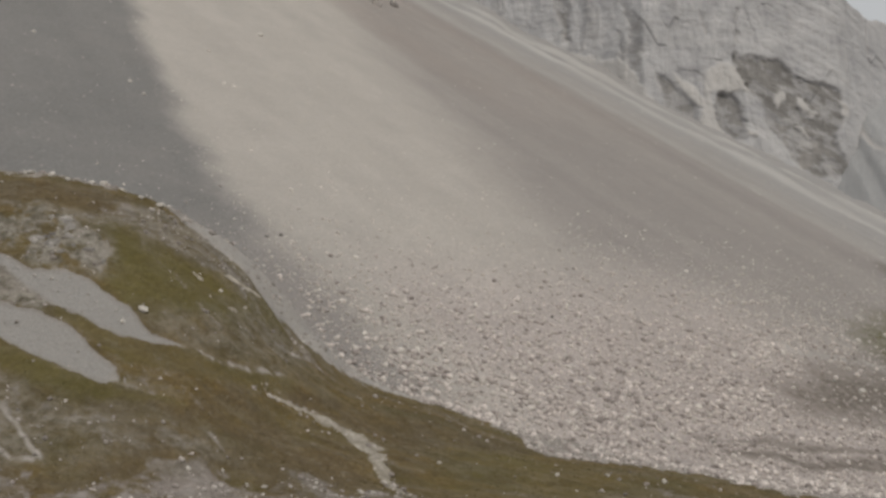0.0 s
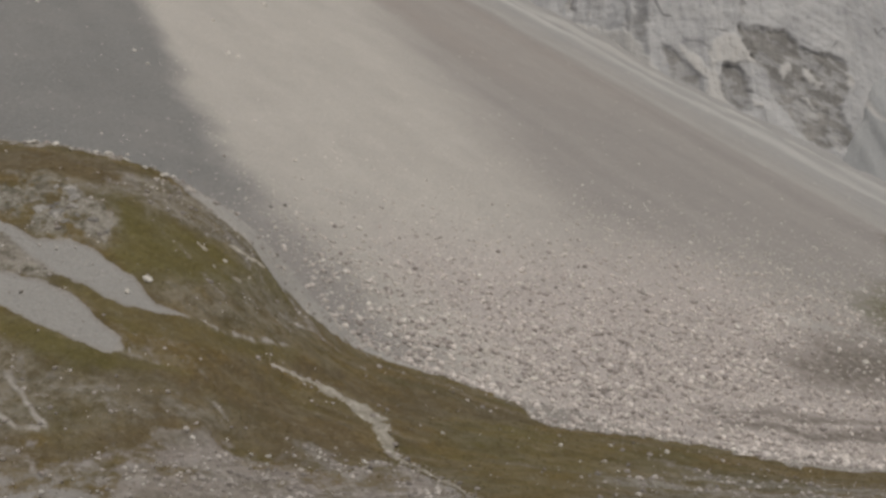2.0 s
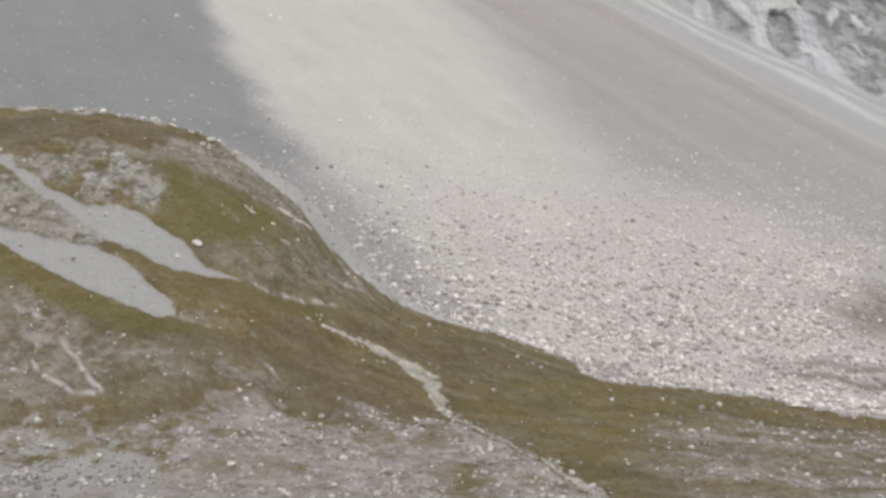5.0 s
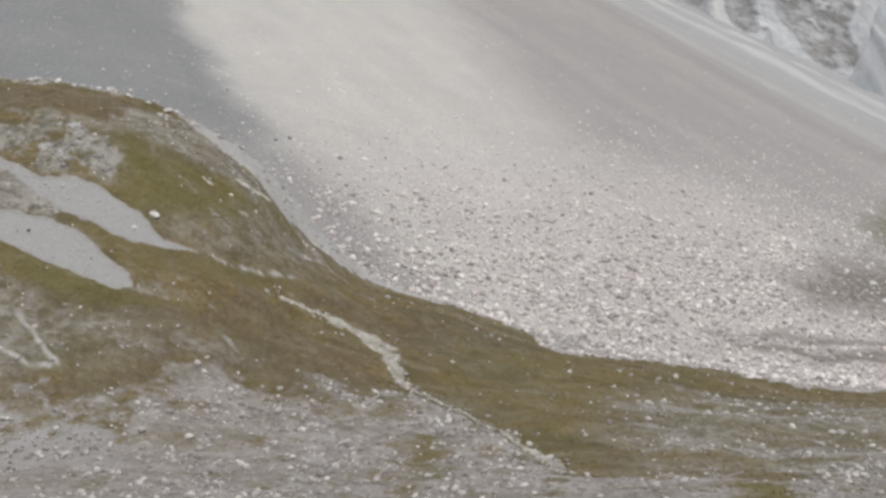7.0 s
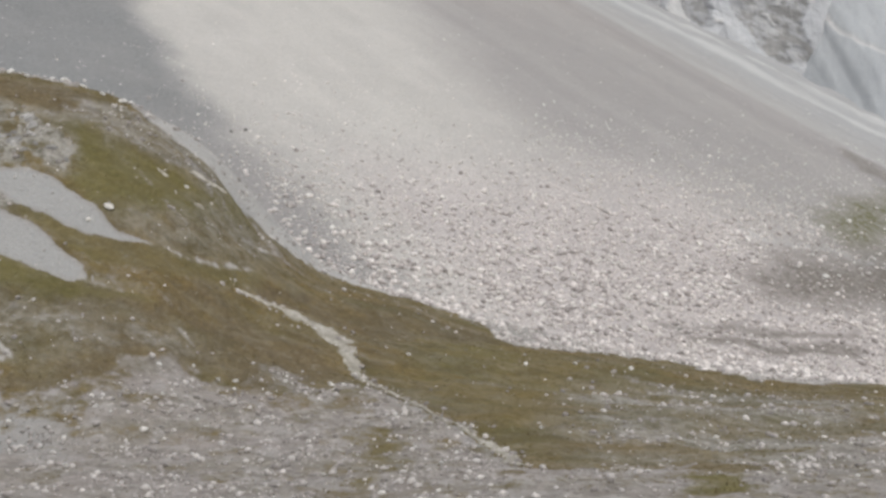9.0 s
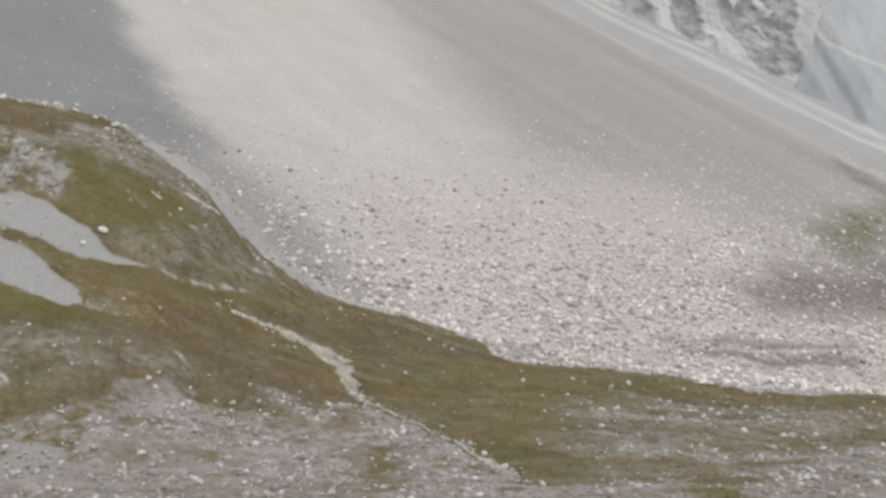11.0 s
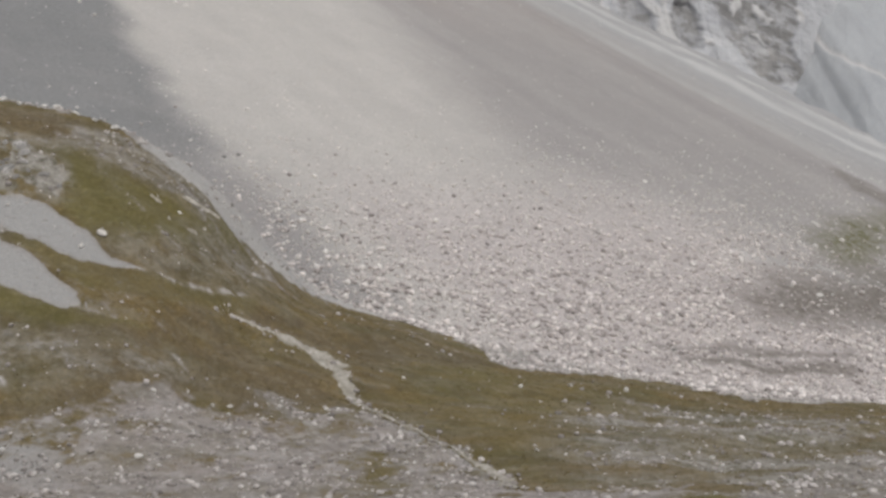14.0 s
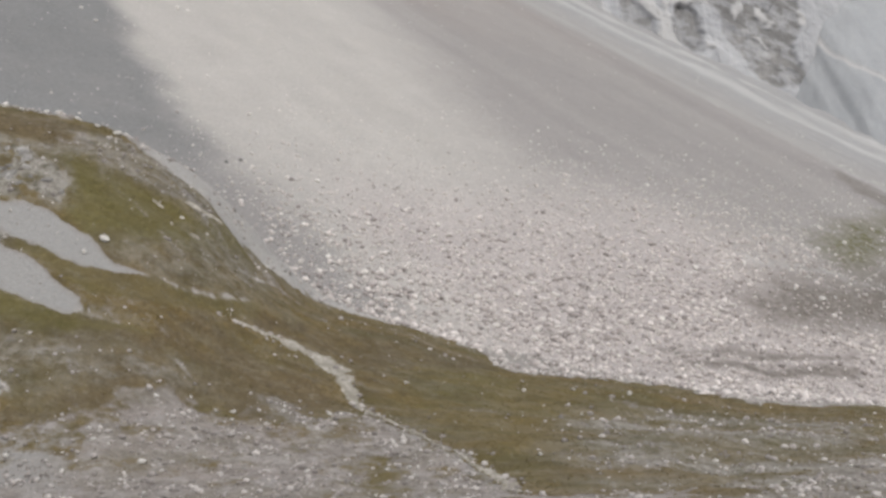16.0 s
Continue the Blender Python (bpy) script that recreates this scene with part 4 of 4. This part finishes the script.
def build_path():
    """A trodden strip with worn, uneven edges, a hand above the turf's roots."""
    rows, verge = strip_rows(PATH_LINE, PATH_HALF, 0.09, 0)
    ob = grid_object("footpath", rows, MAT_PATH, False, {"verge": verge})
    return tagged(ob, "pale trodden gravel footpath worn through dry turf", "footpath", kind="structure")


def build_ledges():
    """Narrow bare steps of gravel across the knoll's flank."""
    for k, line in enumerate(BARE_STREAKS[:5]):
        rows, verge = strip_rows(line, [0.2] * len(line), 0.2, 3 + 2 * k)
        ob = grid_object("gravel_ledge", rows, MAT_LEDGE, False, {"verge": 0.6 * verge})
        tagged(ob, "narrow pale gravel ledge worn across the grassy knoll", "ledge", kind="structure")


build_ground()
build_scree()
build_apron()
build_cliff()
build_path()
build_ledges()


# ---- stones ----
def stone_shape(seed, level=1, flat=0.62, facets=7):
    """A broken stone of unit size: a ball cut by random planes."""
    rnd = np.random.RandomState(seed)
    bm = bmesh.new()
    bmesh.ops.create_icosphere(bm, subdivisions=level, radius=1.0)
    planes = rnd.normal(size=(facets, 3))
    planes /= np.linalg.norm(planes, axis=1)[:, None]
    cut = rnd.uniform(0.55, 0.9, facets)
    for v in bm.verts:
        c = np.array(v.co)
        for p, d in zip(planes, cut):
            over = c @ p - d
            if over > 0:
                c = c - p * over
        c = c * (1 + rnd.uniform(-0.06, 0.06)) * (1.0, rnd.uniform(0.98, 1.02) * 0.8, flat)
        v.co = c
    return bm


def stone_arrays(seed, level=1):
    bm = stone_shape(seed, level)
    bmesh.ops.triangulate(bm, faces=bm.faces[:])
    v = np.array([x.co[:] for x in bm.verts])
    f = np.array([[w.index for w in x.verts] for x in bm.faces])
    bm.free()
    return v, f


STONES = [stone_arrays(40 + k) for k in range(8)]


def scatter(name, x, y, z, size, normal, mat, shapes, seed, sink=0.25):
    """Many loose pieces, joined into one mesh."""
    rnd = np.random.RandomState(seed)
    verts, faces, base = [], [], 0
    kind = rnd.randint(len(shapes), size=len(x))
    for k, (v, f) in enumerate(shapes):
        i = np.nonzero(kind == k)[0]
        if not len(i):
            continue
        turn = rnd.uniform(0, 2 * math.pi, len(i))
        tx, ty = rnd.normal(0, 0.35, len(i)), rnd.normal(0, 0.35, len(i))
        up = normal[i] + np.stack([tx, ty, np.zeros(len(i))], -1)
        up /= np.linalg.norm(up, axis=1)[:, None]
        side = np.stack([np.cos(turn), np.sin(turn), np.zeros(len(i))], -1)
        side -= up * np.sum(side * up, 1)[:, None]
        side /= np.linalg.norm(side, axis=1)[:, None]
        third = np.cross(up, side)
        m = np.stack([side, third, up], -1)
        w = np.einsum("nij,vj->nvi", m, v) * size[i][:, None, None]
        at = np.stack([x[i], y[i], z[i] + size[i] * (0.62 - sink) * 0.8], -1)
        w = w + at[:, None]
        verts.append(w.reshape(-1, 3))
        faces.append((f[None] + (np.arange(len(i)) * len(v))[:, None, None] + base).reshape(-1, 3))
        base += len(i) * len(v)
    verts, faces = np.concatenate(verts), np.concatenate(faces)
    me = bpy.data.meshes.new(name)
    me.vertices.add(len(verts))
    me.vertices.foreach_set("co", verts.reshape(-1).astype(np.float32))
    me.loops.add(faces.size)
    me.loops.foreach_set("vertex_index", faces.reshape(-1).astype(np.int32))
    me.polygons.add(len(faces))
    me.polygons.foreach_set("loop_start", np.arange(0, faces.size, 3, dtype=np.int32))
    me.update(calc_edges=True)
    me.materials.append(mat)
    return new(name, me)


def normals_of(height, x, y):
    e = 1.5
    n = np.stack([-(height(x + e, y) - height(x - e, y)) / (2 * e), -(height(x, y + e) - height(x, y - e)) / (2 * e), np.ones(len(x))], -1)
    return n / np.linalg.norm(n, axis=1)[:, None]


def land_height(x, y):
    return np.maximum(ground_height(x, y), scree_height(x, y))


def sizes(rnd, n, low, high, power=2.6):
    """Many small, few large."""
    return low * (1 - rnd.rand(n) * (1 - (high / low) ** (1 - power))) ** (1 / (1 - power))


def build_scree_stones():
    rnd = np.random.RandomState(5)
    n = 620000
    a, r = rnd.uniform(26, 56, n), 440 + 248 * np.sqrt(rnd.rand(n))
    x, y = APEX[0] + r * np.sin(np.radians(a)), APEX[1] - r * np.cos(np.radians(a))
    seen = np.abs(x / y) < 0.42
    a, r, x, y = a[seen], r[seen], x[seen], y[seen]
    s, g = scree_height(x, y), ground_height(x, y)
    toe = smooth((r - 555) / 95)
    clump = 0.5 + 0.5 * fbm(x, y, 4, 3, 3)
    pale = smooth((a - 30.4) / 1.2)
    chance = (0.010 + 0.70 * toe ** 3.0 * (0.45 + 0.55 * clump) * (0.3 + 0.7 * pale) * (1 - 0.6 * smooth((a - 38.5) / 5) * smooth((668 - r) / 30))) * ((s > g - 0.3) | ((s > g - 9) & (y > np.interp(x, TOE_X, TOE_Y) + np.where(x < -5, 1.2, 0.3)) & (x > -26)))
    cover = scree_cover(x, y)
    edge = np.interp(np.hypot(x - APEX[0], y - APEX[1]), PALE_REACH, PALE_FROM)
    chance = chance + 0.07 * np.exp(-((a - edge - 0.1) / 0.3) ** 2) * (0.3 + clump) * (s > g - 0.3)
    chance = chance * (1 - 0.9 * smooth(2 * np.maximum(cover["turf"], cover["earth"]))) * np.where(s < g, 0.6, 1) * (1 - 0.85 * inside(SILT_WEDGE, x, y, 2))
    keep = rnd.rand(len(a)) < chance
    x, y, s, toe = x[keep], y[keep], np.maximum(s, g)[keep], toe[keep]
    size = sizes(rnd, len(x), 0.10, 0.56, 2.6) * (0.5 + 0.65 * toe)
    n = normals_of(scree_height, x, y)
    low = toe + rnd.uniform(-0.3, 0.2, len(toe)) > 0.8
    ob = scatter("foot_stones", x[low], y[low], s[low], size[low], n[low], MAT_STONE, STONES, 6)
    tagged(ob, "loose angular stones gathered along the scree foot", "stones", kind="stuff")
    ob = scatter("slope_stones", x[~low], y[~low], s[~low], size[~low], n[~low], MAT_SLOPE_STONE, STONES, 7, 0.42)
    return tagged(ob, "scattered pale stones lying on the fine scree", "stones", kind="stuff")


def build_rubble_stones():
    rnd = np.random.RandomState(8)
    n = 95000
    x, y = rnd.uniform(-48, 60, n), rnd.uniform(66, 150, n)
    turf, lush, gravel, peat_and_shade, chalk, rusty, ashen = ground_cover(x, y)
    clump = 0.5 + 0.5 * fbm(x, y, 4, 3, 6)
    bare = np.clip(1 - turf * 1.15, 0.02 + 0.10 * smooth(-0.2 + 1.2 * fbm(x, y, 7, 3, 1)), 1) * np.where((gravel > 0.5) & (y > 95), np.where(y > 122, 0.45, 0.07), 1) * (0.25 + 0.75 * smooth(0.55 + 1.3 * fbm(x, y, 2.6, 4, 3, 0.6)))
    bare = np.maximum(bare, 0.45 * ashen * (y < 106) * smooth(0.4 + 1.5 * fbm(x, y, 1.8, 3, 1)))
    bare = np.maximum(bare, 0.8 * near_line(PATH_LINE, x, y, 1.5)) * (1 - 0.65 * smooth((x - 2) / 3) * smooth((84 - y) / 4))
    keep = (rnd.rand(n) < bare * (0.25 + 0.6 * clump)) & (np.abs(x / y) < 0.45) & (scree_height(x, y) < ground_height(x, y))
    x, y = x[keep], y[keep]
    size = sizes(rnd, len(x), 0.075, 0.42, 2.6)
    ob = scatter("rubble_stones", x, y, ground_height(x, y), size, normals_of(ground_height, x, y), MAT_RUBBLE, STONES, 9, 0.42)
    return tagged(ob, "grey angular rubble strewn over bare ground", "stones", kind="stuff")


build_scree_stones()
build_rubble_stones()


# ---- dry grass ----
def tuft_arrays(seed, blades=7):
    rnd = np.random.RandomState(seed)
    v, f = [], []
    for k in range(blades):
        a, lean, w, h = rnd.uniform(0, 6.28), rnd.uniform(0.25, 0.9), rnd.uniform(0.12, 0.2), rnd.uniform(0.7, 1.0)
        d, o = np.array([math.cos(a), math.sin(a), 0]), rnd.uniform(-0.35, 0.35, 3) * (1, 1, 0)
        e = np.array([-d[1], d[0], 0]) * w
        v += [o - e, o + e, o + d * lean * 0.5 + (0, 0, h * 0.7) + e * 0.7, o + d * lean * 1.1 + (0, 0, h)]
        f += [[4 * k, 4 * k + 1, 4 * k + 2], [4 * k, 4 * k + 2, 4 * k + 3]]
    return np.array(v), np.array(f)


def build_grass():
    rnd = np.random.RandomState(12)
    n = 90000
    x, y = rnd.uniform(-50, 62, n), rnd.uniform(70, 146, n)
    turf, lush, gravel, peat_and_shade, chalk, rusty, ashen = ground_cover(x, y)
    keep = (rnd.rand(n) < turf * 0.45) & (np.abs(x / y) < 0.43) & (near_line(PATH_LINE, x, y, 1.2) < 0.3)
    x, y = x[keep], y[keep]
    ob = scatter("dry_grass", x, y, ground_height(x, y) - 0.02, rnd.uniform(0.05, 0.13, len(x)), normals_of(ground_height, x, y), MAT_GRASS, [tuft_arrays(60 + k) for k in range(5)], 13, 0.62)
    return tagged(ob, "short straw-coloured alpine grass on the moraine", "grass", kind="stuff")


build_grass()


# ---- boulders, slabs and outcrops ----
def solid(name, bm, mat, smooth_shade=False):
    me = bpy.data.meshes.new(name)
    bm.normal_update()
    bm.to_mesh(me)
    bm.free()
    if smooth_shade:
        me.polygons.foreach_set("use_smooth", np.ones(len(me.polygons), bool))
    me.materials.append(mat)
    return me


def boulder_meshes(mat, first, count):
    out = []
    for k in range(count):
        bm = stone_shape(first + k, 2, 0.66, 10)
        out.append(solid("boulder", bm, mat))
    return out


PALE_BOULDERS = boulder_meshes(MAT_BOULDER, 100, 7)
DARK_BOULDERS = boulder_meshes(MAT_DARK, 130, 3)
GREY_BOULDERS = boulder_meshes(MAT_STONE, 150, 5)
RIB_ROCKS = boulder_meshes(MAT_RIB, 170, 3)


def place_boulder(meshes, x, y, radius, rnd, label, group):
    xa, ya = np.array([x]), np.array([y])
    n = Vector(normals_of(land_height, xa, ya)[0])
    z = float(land_height(xa, ya)[0])
    ob = new("boulder", meshes[rnd.randint(len(meshes))])
    lean = Vector((0, 0, 1)).rotation_difference(n).to_matrix().to_4x4()
    turn = pose(0, 0, 0, rnd.uniform(-14, 14), rnd.uniform(-14, 14), rnd.uniform(0, 360))
    size = Matrix.Diagonal((radius * rnd.uniform(1.0, 1.25), radius * rnd.uniform(0.9, 1.15), radius * rnd.uniform(0.9, 1.2), 1))
    ob.matrix_world = Matrix.Translation(Vector((x, y, z)) + n * radius * 0.22) @ lean @ turn @ size
    return tagged(ob, label, "boulder", group)


MORAINE_BOULDERS = [(-27.0, 110.6, 0.42), (-28.2, 108.6, 0.26), (-2.7, 112.4, 0.21), (7.3, 117.8, 0.24), (11.9, 120.9, 0.28), (17.3, 124.2, 0.34), (-15.0, 99.4, 0.23), (-8.1, 101.2, 0.27), (-20.2, 97.6, 0.23), (-23.5, 91.8, 0.20), (-22.8, 90.0, 0.21), (-19.0, 87.7, 0.33), (-8.4, 86.6, 0.18), (-1.6, 86.5, 0.16), (-1.4, 88.1, 0.18), (6.8, 92.1, 0.21), (8.6, 91.0, 0.15), (18.9, 93.6, 0.22), (-40.8, 128.8, 0.39), (-27.8, 128.9, 0.27), (-22.4, 119.1, 0.20), (-16.3, 129.3, 0.22)]
FOOT_BOULDERS = [(28.2, 172.6, 0.54), (-13.1, 161.8, 0.44), (-14.1, 163.1, 0.31), (-16.7, 168.3, 0.46), (-6.8, 162.6, 0.47), (-0.1, 182.2, 0.49), (-16.4, 183.4, 0.50), (55.5, 197.4, 0.64), (64.1, 204.8, 0.49), (65.9, 235.9, 0.46), (61.5, 221.2, 0.62), (45.1, 201.3, 0.56), (36.5, 193.3, 0.53), (17.1, 155.3, 0.39), (22.2, 159.5, 0.43), (55.9, 205.5, 0.44), (51.6, 197.4, 0.38), (68.9, 231.1, 0.50), (14.1, 161.1, 0.34), (9.9, 164.1, 0.31), (5.3, 169.8, 0.32)]
RUBBLE_BOULDERS = [(-33.7, 89.0, 0.18), (-18.0, 99.0, 0.18), (-14.8, 97.4, 0.2), (-17.3, 90.5, 0.16), (-7.8, 100.1, 0.16), (-16.1, 90.2, 0.16), (-23.7, 85.9, 0.15), (22.3, 90.3, 0.2), (23.9, 91.5, 0.16), (26.8, 100.6, 0.2), (11.8, 113.0, 0.15), (25.5, 121.4, 0.13), (-0.1, 72.4, 0.2), (-3.1, 72.4, 0.2), (-2.4, 90.7, 0.17), (-3.3, 87.4, 0.15)]
FOOT_BLOCKS = [(-13.2, 166.4, 0.38), (-10.8, 152.6, 0.3), (-9.2, 153.7, 0.28), (-6.9, 152.5, 0.3), (-6.1, 164.2, 0.3), (2.2, 157.3, 0.3), (0.0, 152.2, 0.28), (3.6, 152.7, 0.3), (19.0, 178.2, 0.38), (32.1, 193.1, 0.34), (33.9, 174.4, 0.36), (17.4, 157.9, 0.27), (23.0, 158.3, 0.26), (35.4, 191.2, 0.34), (2.4, 181.6, 0.4), (12.9, 192.8, 0.38)]
UPPER_BOULDERS = [(-53.0, 260.4, 0.44), (-46.8, 282.2, 0.71), (-59.7, 227.9, 0.39), (-80.5, 239.4, 0.42), (-46.5, 243.3, 0.46), (-44.7, 243.7, 0.46), (-56.1, 223.6, 0.38), (-27.9, 201.3, 0.38), (-41.7, 182.1, 0.40)]
RIB_PLACES = [(-28.4, 362.3, 1.7), (-31.5, 369.0, 2.4), (-24.6, 372.0, 2.0)]
DARK_STONES = [(-26.6, 183.6, 0.35), (28.4, 162.9, 0.48), (-5.9, 168.3, 0.24), (10.5, 187.1, 0.31), (-14.8, 156.3, 0.23), (-28.2, 181.5, 0.30)]


def build_boulders():
    rnd = np.random.RandomState(21)
    for x, y, s in MORAINE_BOULDERS + RUBBLE_BOULDERS:
        on = "pale limestone boulder lying on dry moraine turf" if y > 96 else "pale limestone boulder among grey rubble"
        place_boulder(PALE_BOULDERS, x, y, s, rnd, on, "boulders on the moraine")
    for x, y, s in FOOT_BOULDERS + FOOT_BLOCKS:
        place_boulder(PALE_BOULDERS, x, y, s, rnd, "pale angular boulder at the foot of the scree", "boulders at the scree foot")
    for x, y, s in UPPER_BOULDERS:
        place_boulder(PALE_BOULDERS, x, y, s, rnd, "lone pale boulder lying high on fine scree", "boulders high on the scree")
    for x, y, s in RIB_PLACES:
        place_boulder(RIB_ROCKS, x, y, s, rnd, "blunt grey rock rib breaking through high scree", "ribs in the scree")
    for x, y, s in DARK_STONES:
        place_boulder(DARK_BOULDERS, x, y, s, rnd, "dark grey-brown boulder half sunk in pale scree", "dark boulders on the scree")
    # the larger blocks that have rolled to the bottom of the fan
    made = 0
    while made < 210:
        a, r = rnd.uniform(30.5, 47), 690 - abs(rnd.normal(0, 42))
        x, y = APEX[0] + r * math.sin(math.radians(a)), APEX[1] - r * math.cos(math.radians(a))
        if abs(x / y) > 0.4 or scree_height(x, y) < ground_height(x, y) - 0.2 or r < 560:
            continue
        made += 1
        if rnd.rand() < 0.55:
            place_boulder(PALE_BOULDERS, x, y, rnd.uniform(0.2, 0.36), rnd, "small pale block among scree-foot stones", "blocks at the scree foot")
        else:
            place_boulder(GREY_BOULDERS, x, y, rnd.uniform(0.2, 0.38), rnd, "small grey block among scree-foot stones", "blocks at the scree foot")
    # blocks strewn over the rubble in front
    made = 0
    while made < 70:
        x, y = rnd.uniform(-32, 40), rnd.uniform(75, 108)
        if abs(x / y) > 0.38 or y > np.interp(x, RUBBLE_X, RUBBLE_Y) + 2:
            continue
        made += 1
        place_boulder(PALE_BOULDERS if rnd.rand() < 0.6 else GREY_BOULDERS, x, y, rnd.uniform(0.11, 0.22), rnd, "weathered stone block lying in grey rubble", "blocks in the rubble")


def build_outcrop(x, y, length, height, seed, label, group, turn, mat):
    """A craggy rib of rock that sticks out of the slope."""
    rnd = np.random.RandomState(seed)
    bm = bmesh.new()
    bmesh.ops.create_icosphere(bm, subdivisions=4, radius=1.0)
    for v in bm.verts:
        c = v.co
        d = noise.fractal(c * 1.7 + Vector((seed, 0, 0)), 0.6, 2.1, 4) * 0.28
        k = math.floor((c.z + d) * 4 + c.x * 1.2) / 4 * 0.12
        f = 1 + d + k
        v.co = Vector((c.x * length * f, c.y * length * 0.55 * f, c.z * height * f))
    ob = new("rock_outcrop", solid("rock_outcrop", bm, mat))
    n = Vector(normals_of(land_height, np.array([x]), np.array([y]))[0])
    z = float(land_height(np.array([x]), np.array([y]))[0])
    ob.matrix_world = Matrix.Translation((x, y, z - height * 0.25)) @ Vector((0, 0, 1)).rotation_difference(n).to_matrix().to_4x4() @ pose(0, 0, 0, 0, 0, turn)
    return tagged(ob, label, "rock outcrop", group)


def build_outcrops():
    rnd = np.random.RandomState(31)
    for k in range(16):
        x, y = rnd.uniform(-38, -30.5), rnd.uniform(112.5, 117.5)
        build_outcrop(x, y, rnd.uniform(0.3, 0.75), rnd.uniform(0.12, 0.28), 40 + k, "low weathered grey rock slab in thin turf", "slabs on the knoll", rnd.uniform(0, 180), MAT_OUTCROP)


def build_crest_rocks():
    rnd = np.random.RandomState(44)
    for k in range(9):
        x = -44 + k * 1.7 + rnd.uniform(-0.5, 0.5)
        y = float(np.interp(x, EASED_X, EASED_Y)) - rnd.uniform(0.5, 2.5)
        place_boulder(PALE_BOULDERS, x, y, rnd.uniform(0.25, 0.5), rnd, "pale flat rock on the grassy knoll crest", "rocks on the knoll crest")


build_boulders()
build_outcrops()
build_crest_rocks()
